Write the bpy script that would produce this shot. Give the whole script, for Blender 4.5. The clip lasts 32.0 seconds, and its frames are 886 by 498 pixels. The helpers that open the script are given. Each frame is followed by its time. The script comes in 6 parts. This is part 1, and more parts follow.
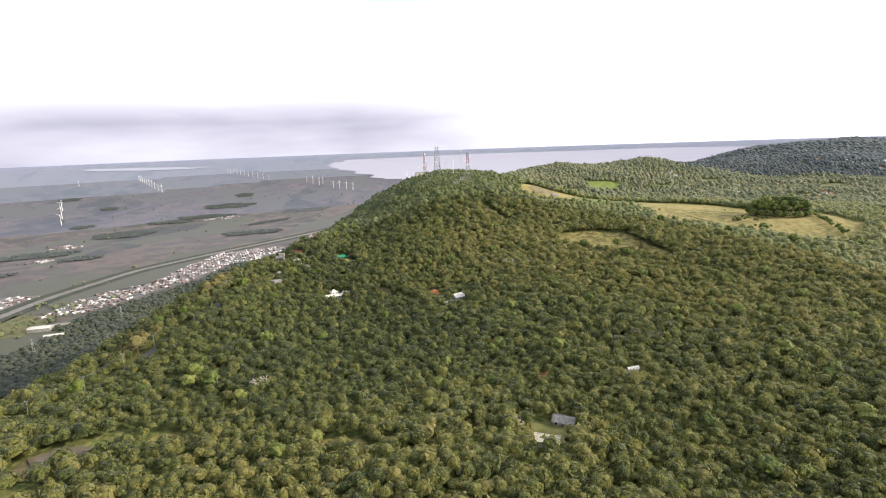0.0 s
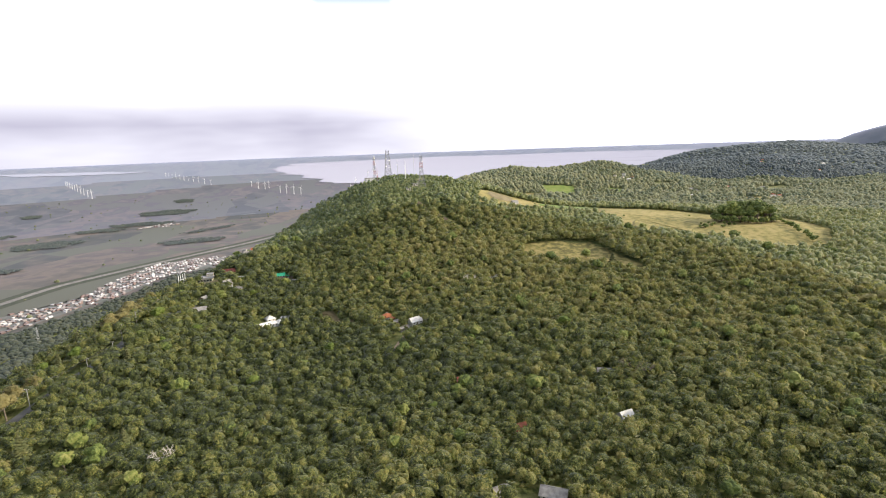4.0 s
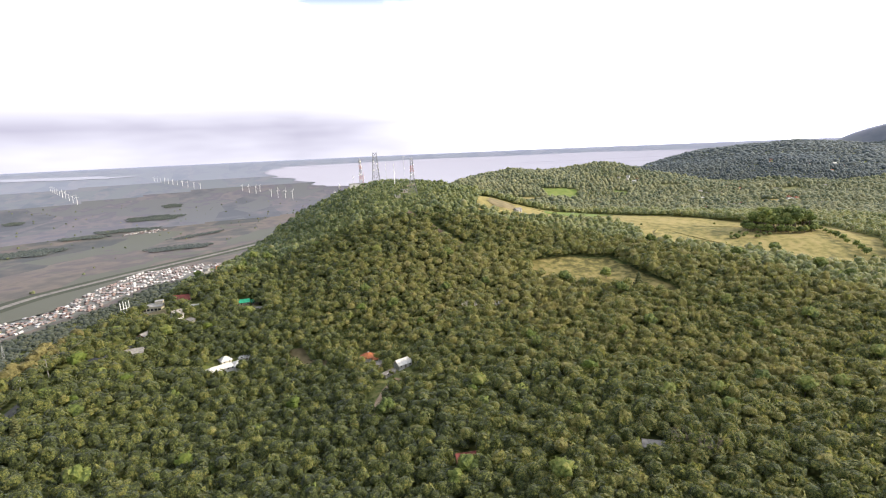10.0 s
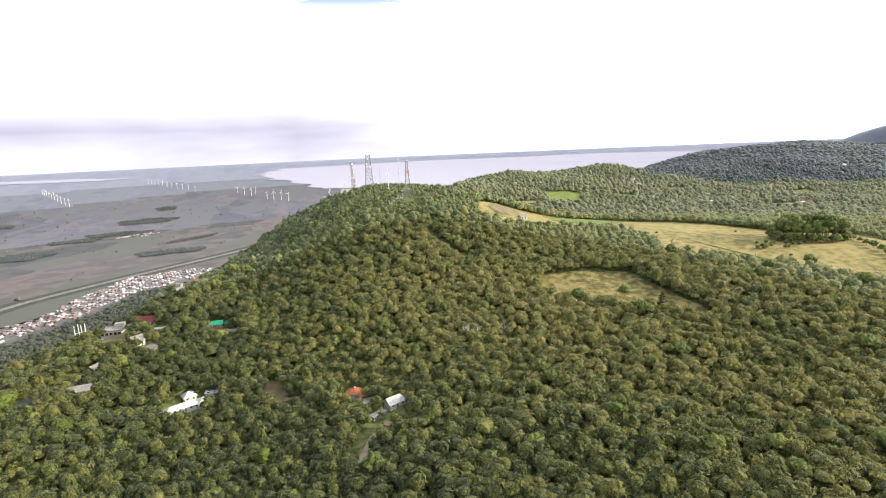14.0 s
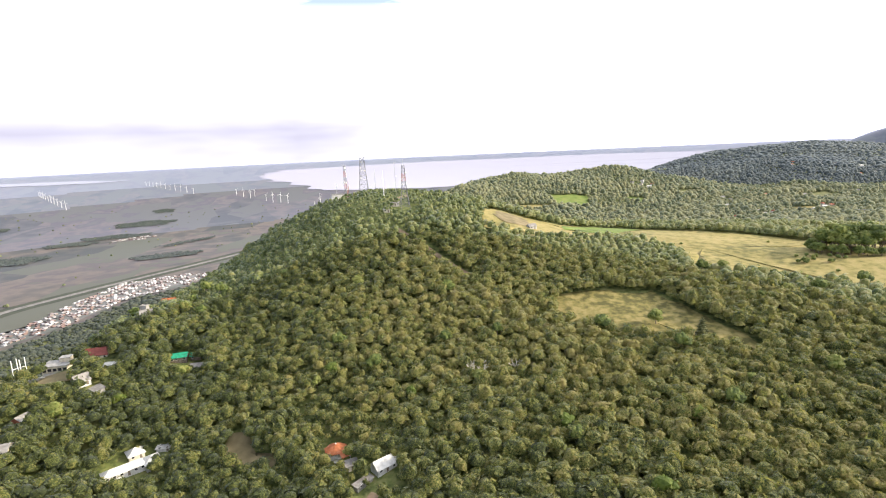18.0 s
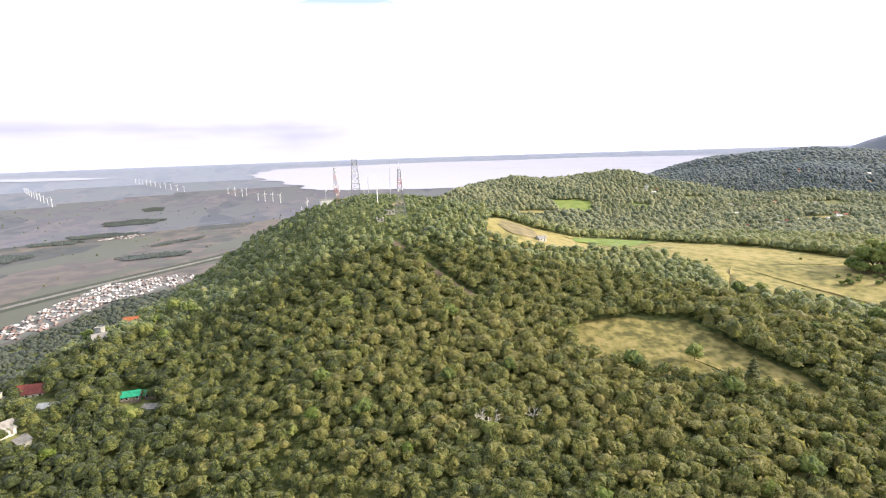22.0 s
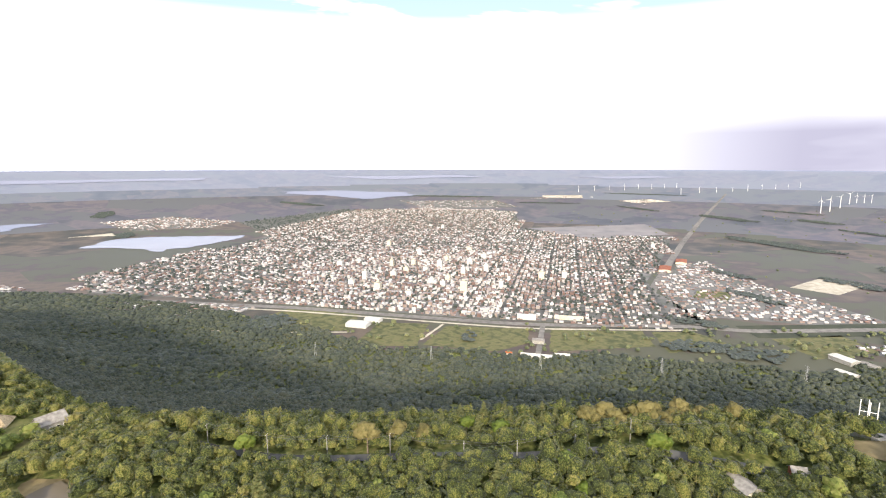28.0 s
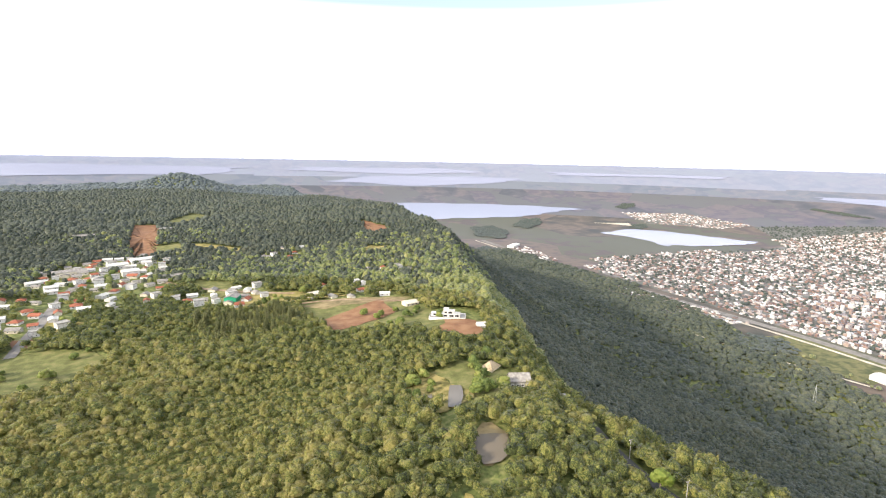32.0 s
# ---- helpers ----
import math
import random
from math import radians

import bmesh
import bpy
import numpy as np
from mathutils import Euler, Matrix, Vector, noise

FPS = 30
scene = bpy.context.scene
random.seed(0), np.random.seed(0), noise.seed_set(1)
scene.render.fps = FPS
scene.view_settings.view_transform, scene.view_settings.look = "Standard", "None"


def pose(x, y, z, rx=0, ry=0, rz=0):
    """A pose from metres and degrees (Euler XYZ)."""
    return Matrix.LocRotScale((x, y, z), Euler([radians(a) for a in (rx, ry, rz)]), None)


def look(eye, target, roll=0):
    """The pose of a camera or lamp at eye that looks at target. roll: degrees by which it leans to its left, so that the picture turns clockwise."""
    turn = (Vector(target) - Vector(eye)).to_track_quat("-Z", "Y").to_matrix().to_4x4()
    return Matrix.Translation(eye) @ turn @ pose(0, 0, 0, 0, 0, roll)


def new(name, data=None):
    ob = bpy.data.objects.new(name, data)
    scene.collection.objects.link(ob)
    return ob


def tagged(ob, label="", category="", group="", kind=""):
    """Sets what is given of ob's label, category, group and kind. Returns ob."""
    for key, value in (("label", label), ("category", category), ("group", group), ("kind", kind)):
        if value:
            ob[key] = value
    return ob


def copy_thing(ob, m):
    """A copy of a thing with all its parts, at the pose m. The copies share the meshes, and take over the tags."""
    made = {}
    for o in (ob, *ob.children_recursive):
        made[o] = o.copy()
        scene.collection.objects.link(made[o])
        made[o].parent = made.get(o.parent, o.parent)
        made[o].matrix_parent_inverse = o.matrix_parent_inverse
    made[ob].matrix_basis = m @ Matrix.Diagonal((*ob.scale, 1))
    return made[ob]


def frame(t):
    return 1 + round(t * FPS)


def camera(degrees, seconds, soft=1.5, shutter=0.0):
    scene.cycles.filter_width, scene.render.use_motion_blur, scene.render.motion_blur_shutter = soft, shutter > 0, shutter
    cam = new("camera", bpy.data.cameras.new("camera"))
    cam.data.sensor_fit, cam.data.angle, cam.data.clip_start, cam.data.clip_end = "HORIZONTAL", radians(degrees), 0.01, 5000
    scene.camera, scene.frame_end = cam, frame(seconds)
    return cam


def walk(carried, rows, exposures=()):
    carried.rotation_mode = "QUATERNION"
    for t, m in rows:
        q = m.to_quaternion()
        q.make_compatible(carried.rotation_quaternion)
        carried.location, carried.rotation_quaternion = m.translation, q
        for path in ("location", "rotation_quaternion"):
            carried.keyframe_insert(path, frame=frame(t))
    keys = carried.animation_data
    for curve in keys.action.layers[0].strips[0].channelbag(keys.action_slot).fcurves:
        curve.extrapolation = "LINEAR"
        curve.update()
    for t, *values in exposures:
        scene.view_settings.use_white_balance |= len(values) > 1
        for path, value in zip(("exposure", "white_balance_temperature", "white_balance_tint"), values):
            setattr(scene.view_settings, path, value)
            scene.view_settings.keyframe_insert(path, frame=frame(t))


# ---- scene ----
cam = camera(80.6, 32.0, soft=1.1)
PATH = [
    (0, (61.884, -115.991, 383.835), (61.636, -114.045, 383.444), -2.1),
    (0.5, (60.274, -109.391, 383.745), (60.032, -107.445, 383.356), -1.8),
    (1, (58.903, -102.625, 383.752), (58.691, -100.675, 383.363), -1.7),
    (1.5, (57.784, -95.855, 383.796), (57.68, -93.897, 383.405), -1.7),
    (2, (56.881, -89.148, 383.864), (56.821, -87.188, 383.472), -1.8),
    (2.5, (56.16, -82.556, 383.937), (56.125, -80.595, 383.545), -1.8),
    (3, (55.578, -76.146, 384.018), (55.552, -74.185, 383.627), -1.9),
    (3.5, (55.2, -70.044, 384.017), (55.137, -68.083, 383.629), -2.0),
    (5.5, (54.526, -46.781, 383.224), (54.459, -44.818, 382.842), -2.2),
    (6, (54.441, -41.046, 383.128), (54.378, -39.084, 382.746), -2.3),
    (7.5, (54.771, -22.565, 383.077), (54.711, -20.602, 382.697), -2.3),
    (9, (54.828, -4.373, 383.393), (54.773, -2.411, 383.013), -2.5),
    (11, (53.579, 19.348, 383.194), (53.536, 21.311, 382.815), -2.4),
    (13, (53.391, 41.728, 384.12), (53.35, 43.691, 383.742), -2.4),
    (14.5, (53.319, 56.808, 383.276), (53.278, 58.772, 382.903), -2.6),
    (16.5, (54.0, 81.461, 383.994), (53.955, 83.426, 383.622), -2.7),
    (17.5, (53.842, 94.637, 384.633), (53.795, 96.602, 384.263), -2.8),
    (19, (51.511, 112.279, 385.459), (51.474, 114.243, 385.083), -2.2),
    (20, (48.74, 122.856, 386.435), (48.718, 124.82, 386.059), -2.1),
    (21, (48.01, 134.643, 386.524), (47.99, 136.608, 386.152), -2.0),
    (22, (48.368, 146.551, 386.282), (48.346, 148.517, 385.913), -1.9),
    (22.5, (48.82, 152.2, 386.05), (48.784, 154.166, 385.684), -2.0),
    (23, (49.28, 157.759, 385.801), (49.066, 159.714, 385.437), -2.2),
    (23.5, (49.375, 163.471, 385.617), (48.949, 165.392, 385.259), -2.3),
    (24, (49.396, 168.576, 385.467), (48.738, 170.432, 385.118), -2.3),
    (24.5, (49.018, 173.57, 385.525), (48.024, 175.272, 385.187), -1.9),
    (25, (48.357, 178.305, 385.749), (47.025, 179.761, 385.421), -1.6),
    (25.5, (46.912, 183.055, 385.922), (45.336, 184.242, 385.595), -1.4),
    (26, (45.132, 187.129, 385.947), (43.358, 187.994, 385.624), -1.0),
    (26.5, (43.494, 190.212, 385.877), (41.585, 190.712, 385.552), -0.6),
    (28.5, (37.607, 199.623, 384.869), (35.666, 199.265, 384.546), 0.1),
    (29, (34.106, 201.336, 385.442), (32.224, 200.745, 385.114), 0.2),
    (29.5, (30.294, 202.75, 385.838), (28.498, 201.936, 385.505), 0.3),
    (30.5, (23.468, 204.171, 387.428), (21.864, 203.026, 387.088), 0.6),
    (31.2, (19.195, 204.604, 387.828), (17.779, 203.235, 387.481), 0.9),
    (32, (14.231, 203.742, 388.314), (13.171, 202.082, 387.963), 1.2),
]
walk(cam, [(t, look(eye, target, roll)) for t, eye, target, roll in PATH], exposures=((0, 0.46), (9, 0.54), (15, 0.7), (19, 0.84), (23, 0.88), (26, 0.66), (29, 0.68), (32, 0.92)))

# ---- world, sun ----
EYE_H = 385.0
world = bpy.data.worlds.new("sky")
scene.world = world
world.use_nodes = True
wn, wl = world.node_tree.nodes, world.node_tree.links
wn.clear()


def wnode(kind, **values):
    n = wn.new(kind)
    for k, v in values.items():
        n.inputs[k].default_value = v
    return n


SUN_AZ, SUN_EL = radians(88), radians(23)      # azimuth from +y towards +x
sky = wn.new("ShaderNodeTexSky")
sky.sky_type, sky.sun_disc = "NISHITA", False
sky.sun_elevation, sky.sun_rotation = SUN_EL, SUN_AZ
sky.air_density, sky.dust_density, sky.altitude = 1.0, 1.2, 400
skybg = wnode("ShaderNodeBackground", Strength=0.12)
wl.new(sky.outputs[0], skybg.inputs[0])
co = wn.new("ShaderNodeTexCoord")
# the cloud deck: direction divided by height, so that clouds flatten towards the horizon
sep = wn.new("ShaderNodeSeparateXYZ")
wl.new(co.outputs["Generated"], sep.inputs[0])
hgt = wn.new("ShaderNodeMath")
hgt.operation, hgt.inputs[1].default_value = "MAXIMUM", 0.08
wl.new(sep.outputs[2], hgt.inputs[0])
flat = wn.new("ShaderNodeVectorMath")
flat.operation = "DIVIDE"
comb = wn.new("ShaderNodeCombineXYZ")
for i in range(2):
    wl.new(hgt.outputs[0], comb.inputs[i])
comb.inputs[2].default_value = 1.0
wl.new(co.outputs["Generated"], flat.inputs[0])
wl.new(comb.outputs[0], flat.inputs[1])
cloud = wnode("ShaderNodeTexNoise", Scale=0.62, Detail=5.0, Roughness=0.55, Distortion=0.3)
wl.new(flat.outputs[0], cloud.inputs["Vector"])
cover = wn.new("ShaderNodeMapRange")
cover.inputs[1].default_value, cover.inputs[2].default_value = 0.44, 0.56
thinner = wn.new("ShaderNodeVectorMath")           # the deck is thinner towards the south-west
thinner.operation = "DOT_PRODUCT"
thinner.inputs[1].default_value = (-0.13, -0.085, 0.0)
wl.new(co.outputs["Generated"], thinner.inputs[0])
thin_sum = wn.new("ShaderNodeMath")
thin_sum.operation = "SUBTRACT"
wl.new(cloud.outputs[0], thin_sum.inputs[0])
wl.new(thinner.outputs["Value"], thin_sum.inputs[1])
wl.new(thin_sum.outputs[0], cover.inputs[0])
low = wn.new("ShaderNodeMapRange")               # the deck closes towards the horizon
low.inputs[1].default_value, low.inputs[2].default_value = 0.262, 0.215
wl.new(sep.outputs[2], low.inputs[0])
cmax = wn.new("ShaderNodeMath")
cmax.operation = "MAXIMUM"
wl.new(cover.outputs[0], cmax.inputs[0])
wl.new(low.outputs[0], cmax.inputs[1])
tone = wnode("ShaderNodeTexNoise", Scale=1.3, Detail=4.0, Roughness=0.5)
tmap = wn.new("ShaderNodeMapping")
tmap.inputs["Scale"].default_value = (1.3, 1.3, 6.0)
wl.new(co.outputs["Generated"], tmap.inputs[0])
wl.new(tmap.outputs[0], tone.inputs["Vector"])
# grey-violet bank of cloud low in the north-west, white elsewhere
bank = wn.new("ShaderNodeVectorMath")
bank.operation = "DOT_PRODUCT"
bank.inputs[1].default_value = (-0.62, 0.78, 0.0)
wl.new(co.outputs["Generated"], bank.inputs[0])
bankr = wn.new("ShaderNodeMapRange")
bankr.inputs[1].default_value, bankr.inputs[2].default_value = 0.52, 0.92
wl.new(bank.outputs["Value"], bankr.inputs[0])
banklow = wn.new("ShaderNodeMapRange")
banklow.inputs[1].default_value, banklow.inputs[2].default_value = 0.17, 0.05
wl.new(sep.outputs[2], banklow.inputs[0])
bmul = wn.new("ShaderNodeMath")
bmul.operation = "MULTIPLY"
wl.new(bankr.outputs[0], bmul.inputs[0])
wl.new(banklow.outputs[0], bmul.inputs[1])
toner = wn.new("ShaderNodeMapRange")
toner.inputs[1].default_value, toner.inputs[2].default_value = 0.05, 0.55
toner.inputs[3].default_value = 0.4
wl.new(tone.outputs[0], toner.inputs[0])
bmul2 = wn.new("ShaderNodeMath")
bmul2.operation = "MULTIPLY"
wl.new(bmul.outputs[0], bmul2.inputs[0])
wl.new(toner.outputs[0], bmul2.inputs[1])
ccol = wn.new("ShaderNodeMix")
ccol.data_type = "RGBA"
ccol.inputs[6].default_value = (1.36, 1.36, 1.42, 1)
ccol.inputs[7].default_value = (0.36, 0.348, 0.44, 1)
wl.new(bmul2.outputs[0], ccol.inputs[0])
cloudbg = wnode("ShaderNodeBackground", Strength=1.15)
wl.new(ccol.outputs[2], cloudbg.inputs[0])
wmix = wn.new("ShaderNodeMixShader")
veil = wn.new("ShaderNodeMath")
veil.operation, veil.inputs[1].default_value = "MAXIMUM", 0.14
wl.new(cmax.outputs[0], veil.inputs[0])
wl.new(veil.outputs[0], wmix.inputs[0])
wl.new(skybg.outputs[0], wmix.inputs[1])
wl.new(cloudbg.outputs[0], wmix.inputs[2])
wout = wn.new("ShaderNodeOutputWorld")
wl.new(wmix.outputs[0], wout.inputs[0])

sun = new("sun", bpy.data.lights.new("sun", "SUN"))
sun.data.energy, sun.data.angle, sun.data.color = 4.3, radians(3.0), (1.0, 0.87, 0.66)
sun_way = Vector((math.sin(SUN_AZ) * math.cos(SUN_EL), math.cos(SUN_AZ) * math.cos(SUN_EL), math.sin(SUN_EL)))
sun.matrix_world = look((0, 0, 900), Vector((0, 0, 900)) - sun_way)


# ---- materials ----
def material(name, colors, rough=0.85, scale=0.5, detail=6.0, bump=0.0, bump_scale=None, metal=0.0, per="", spread=0.0, spec=0.3, stops=None, thin=0.0, sheen=0.0, gain=1.0):
    """Procedural surface: a colour ramp over two scales of noise; per: 'island' or 'object' shifts the ramp piece by piece."""
    m = bpy.data.materials.new(name)
    m.use_nodes = True
    n, l = m.node_tree.nodes, m.node_tree.links
    b = n["Principled BSDF"]
    b.inputs["Roughness"].default_value, b.inputs["Metallic"].default_value = rough, metal
    b.inputs["Specular IOR Level"].default_value = spec
    tc = n.new("ShaderNodeTexCoord")
    fine = n.new("ShaderNodeTexNoise")
    fine.inputs["Scale"].default_value, fine.inputs["Detail"].default_value = scale, detail
    l.new(tc.outputs["Object"], fine.inputs["Vector"])
    big = n.new("ShaderNodeTexNoise")
    big.inputs["Scale"].default_value, big.inputs["Detail"].default_value = scale * 0.09, 3.0
    l.new(tc.outputs["Object"], big.inputs["Vector"])
    mixv = n.new("ShaderNodeMath")
    mixv.operation = "ADD"
    half = n.new("ShaderNodeMath")
    half.operation, half.inputs[1].default_value = "MULTIPLY_ADD", 0.6
    half.inputs[2].default_value = -0.30
    l.new(big.outputs[0], half.inputs[0])
    strong = n.new("ShaderNodeMath")
    strong.operation, strong.inputs[1].default_value, strong.inputs[2].default_value = "MULTIPLY_ADD", gain, (1 - gain) * 0.5
    l.new(fine.outputs[0], strong.inputs[0])
    l.new(strong.outputs[0], mixv.inputs[0])
    l.new(half.outputs[0], mixv.inputs[1])
    out = mixv.outputs[0]
    if thin:                                      # sprays of one crown differ a little
        isl = n.new("ShaderNodeMath")
        isl.operation, isl.inputs[1].default_value, isl.inputs[2].default_value = "MULTIPLY_ADD", 0.20, -0.10
        l.new(n.new("ShaderNodeNewGeometry").outputs["Random Per Island"], isl.inputs[0])
        both = n.new("ShaderNodeMath")
        both.operation = "ADD"
        l.new(isl.outputs[0], both.inputs[0])
        l.new(out, both.inputs[1])
        out = both.outputs[0]
    if per:
        if per == "tint":
            an = n.new("ShaderNodeAttribute")
            an.attribute_name = "tint"
            rnd = an.outputs["Fac"]
        elif per == "island":
            rnd = n.new("ShaderNodeNewGeometry").outputs["Random Per Island"]
        else:
            rnd = n.new("ShaderNodeObjectInfo").outputs["Random"]
        k = n.new("ShaderNodeMath")
        k.operation, k.inputs[1].default_value, k.inputs[2].default_value = "MULTIPLY_ADD", spread, -spread / 2
        l.new(rnd, k.inputs[0])
        a = n.new("ShaderNodeMath")
        a.operation = "ADD"
        l.new(k.outputs[0], a.inputs[0])
        l.new(out, a.inputs[1])
        out = a.outputs[0]
    ramp = n.new("ShaderNodeValToRGB")
    e = ramp.color_ramp.elements
    while len(e) < len(colors):
        e.new(0.5)
    for i, c in enumerate(colors):
        e[i].position = stops[i] if stops else 0.28 + 0.44 * i / max(1, len(colors) - 1)
        e[i].color = (*c, 1)
    l.new(out, ramp.inputs[0])
    l.new(ramp.outputs[0], b.inputs["Base Color"])
    # A bluish sheen lays a veil of haze on the surface itself.
    if sheen:
        b.inputs["Sheen Weight"].default_value, b.inputs["Sheen Roughness"].default_value = sheen, 0.5
        b.inputs["Sheen Tint"].default_value = (0.72, 0.80, 1.0, 1)
    if thin:                                      # light that passes through leaves
        tr = n.new("ShaderNodeBsdfTranslucent")
        l.new(ramp.outputs[0], tr.inputs[0])
        ms = n.new("ShaderNodeMixShader")
        ms.inputs[0].default_value = thin
        l.new(b.outputs[0], ms.inputs[1])
        l.new(tr.outputs[0], ms.inputs[2])
        l.new(ms.outputs[0], n["Material Output"].inputs[0])
    if bump:
        bn = n.new("ShaderNodeTexNoise")
        bn.inputs["Scale"].default_value, bn.inputs["Detail"].default_value = bump_scale or scale * 2, 4.0
        l.new(tc.outputs["Object"], bn.inputs["Vector"])
        bp = n.new("ShaderNodeBump")
        bp.inputs["Strength"].default_value, bp.inputs["Distance"].default_value = 1.0, bump
        l.new(bn.outputs[0], bp.inputs["Height"])
        l.new(bp.outputs[0], b.inputs["Normal"])
    return m


LEAF = material("leaves", [(0.045, 0.057, 0.017), (0.101, 0.127, 0.031), (0.183, 0.194, 0.046), (0.270, 0.248, 0.067), (0.318, 0.268, 0.101)],
                rough=0.7, scale=2.0, per="tint", spread=0.58, thin=0.5, sheen=0.20, bump=0.4, bump_scale=2.2, stops=(0.18, 0.385, 0.565, 0.745, 0.96), gain=2.0)
# Paler leaf copies for middle and far woods: haze lifted into the colour.
LEAF_MID = material("hazed_ridge_leaves", [(0.068, 0.093, 0.032), (0.140, 0.179, 0.055), (0.232, 0.256, 0.078), (0.319, 0.313, 0.107), (0.353, 0.316, 0.142)],
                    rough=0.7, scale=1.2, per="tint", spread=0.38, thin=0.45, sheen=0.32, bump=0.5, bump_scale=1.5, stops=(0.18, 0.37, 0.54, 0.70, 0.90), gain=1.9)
LEAF_FAR = material("hazed_far_leaves", [(0.081, 0.099, 0.054), (0.131, 0.153, 0.076), (0.188, 0.199, 0.090), (0.253, 0.242, 0.116)],
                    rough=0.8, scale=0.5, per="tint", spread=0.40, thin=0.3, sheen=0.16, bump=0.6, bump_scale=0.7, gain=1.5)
# Shaded copy of the leaves: the flank's shade is put into the colour.
LEAF_SHADE = material("shaded_leaves", [(0.035, 0.046, 0.036), (0.055, 0.068, 0.046), (0.077, 0.089, 0.057), (0.104, 0.106, 0.069)],
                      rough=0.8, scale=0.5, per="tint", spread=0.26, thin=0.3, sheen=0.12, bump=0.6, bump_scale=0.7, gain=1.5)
# Bluish hill leaves: distance haze put into the colour.
LEAF_HILL = material("hazed_hill_leaves", [(0.054, 0.071, 0.075), (0.069, 0.086, 0.083), (0.083, 0.099, 0.091), (0.101, 0.113, 0.095)],
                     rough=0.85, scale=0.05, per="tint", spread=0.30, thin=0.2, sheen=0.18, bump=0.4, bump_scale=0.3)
PINE = material("pine_needles", [(0.040, 0.055, 0.018), (0.085, 0.092, 0.032), (0.14, 0.13, 0.05)], rough=0.75, scale=0.8, per="island", spread=0.2, bump=0.3)
BARK = material("bark", [(0.07, 0.05, 0.035), (0.16, 0.13, 0.10), (0.25, 0.21, 0.17)], rough=0.95, scale=2.0, bump=0.05)
DEADWOOD = material("bleached_wood", [(0.30, 0.27, 0.22), (0.52, 0.48, 0.42), (0.62, 0.58, 0.5)], rough=0.9, scale=1.5, bump=0.04)
FLOOR = material("forest_floor", [(0.058, 0.075, 0.023), (0.117, 0.137, 0.039), (0.176, 0.176, 0.065)], rough=0.95, scale=0.3, bump=0.8, bump_scale=0.4, gain=1.6)
MEADOW = material("dry_meadow", [(0.105, 0.098, 0.030), (0.185, 0.160, 0.050), (0.245, 0.202, 0.072), (0.27, 0.215, 0.09)], rough=0.95, scale=0.16, bump=0.3, bump_scale=0.6, gain=1.15)
LAWN = material("green_meadow", [(0.075, 0.080, 0.024), (0.108, 0.115, 0.036), (0.155, 0.145, 0.056)], rough=0.95, scale=0.14, bump=0.3, bump_scale=0.7, gain=1.6)
FRESH = material("fresh_grass", [(0.085, 0.125, 0.022), (0.13, 0.175, 0.035), (0.17, 0.20, 0.05)], rough=0.95, scale=0.1, bump=0.2, bump_scale=0.7)
SCRUB = material("scrub_grass", [(0.075, 0.070, 0.020), (0.160, 0.138, 0.042), (0.240, 0.195, 0.075)], rough=0.95, scale=0.2, bump=0.4, bump_scale=0.5, gain=1.8)
SOIL = material("red_soil", [(0.100, 0.052, 0.030), (0.172, 0.086, 0.045), (0.225, 0.128, 0.070)], rough=0.95, scale=0.10, bump=0.2, bump_scale=0.8)
EARTH = material("bare_earth", [(0.14, 0.10, 0.065), (0.24, 0.17, 0.11), (0.34, 0.26, 0.18)], rough=0.95, scale=0.2, bump=0.15)
PALE = material("pale_ground", [(0.30, 0.27, 0.22), (0.42, 0.38, 0.31), (0.55, 0.50, 0.42)], rough=0.9, scale=0.05)
ASPHALT = material("asphalt", [(0.06, 0.06, 0.06), (0.10, 0.10, 0.10), (0.15, 0.145, 0.14)], rough=0.9, scale=0.05)
LANE = material("worn_lane", [(0.11, 0.105, 0.10), (0.17, 0.16, 0.15), (0.22, 0.205, 0.19)], rough=0.9, scale=0.08)
WHITE = material("white_render", [(0.361, 0.353, 0.335), (0.516, 0.507, 0.490), (0.602, 0.593, 0.585)], rough=0.75, scale=0.7, bump=0.01)
CREAM = material("cream_render", [(0.378, 0.342, 0.270), (0.522, 0.477, 0.387), (0.612, 0.567, 0.468)], rough=0.8, scale=0.7, bump=0.01)
CONCRETE = material("weathered_concrete", [(0.17, 0.165, 0.155), (0.28, 0.27, 0.255), (0.38, 0.365, 0.34)], rough=0.9, scale=0.5, bump=0.02)
STRAW = material("straw_thatch", [(0.17, 0.13, 0.08), (0.30, 0.24, 0.155), (0.40, 0.33, 0.22)], rough=0.95, scale=1.5, bump=0.05)
FIELD = material("dull_field", [(0.060, 0.070, 0.032), (0.092, 0.097, 0.044), (0.139, 0.128, 0.061), (0.104, 0.109, 0.046)], rough=0.95, scale=0.05, bump=0.3, bump_scale=0.4, gain=1.6)
# Bluish tone and sheen put haze into the groves.
LEAF_GROVE = material("grove_leaves", [(0.040, 0.052, 0.046), (0.058, 0.070, 0.060), (0.075, 0.086, 0.070)], rough=0.85, scale=0.2, per="tint", spread=0.3, thin=0.2, sheen=0.2, bump=0.6, bump_scale=0.4)
VERGE = material("verge_tree_tone", [(0.030, 0.036, 0.028), (0.045, 0.052, 0.036), (0.062, 0.066, 0.044)], rough=0.95, scale=0.03, bump=0.3, bump_scale=0.3)
FALLOW = material("fallow_soil", [(0.085, 0.072, 0.064), (0.125, 0.104, 0.092), (0.155, 0.132, 0.118)], rough=0.95, scale=0.012, sheen=0.2)
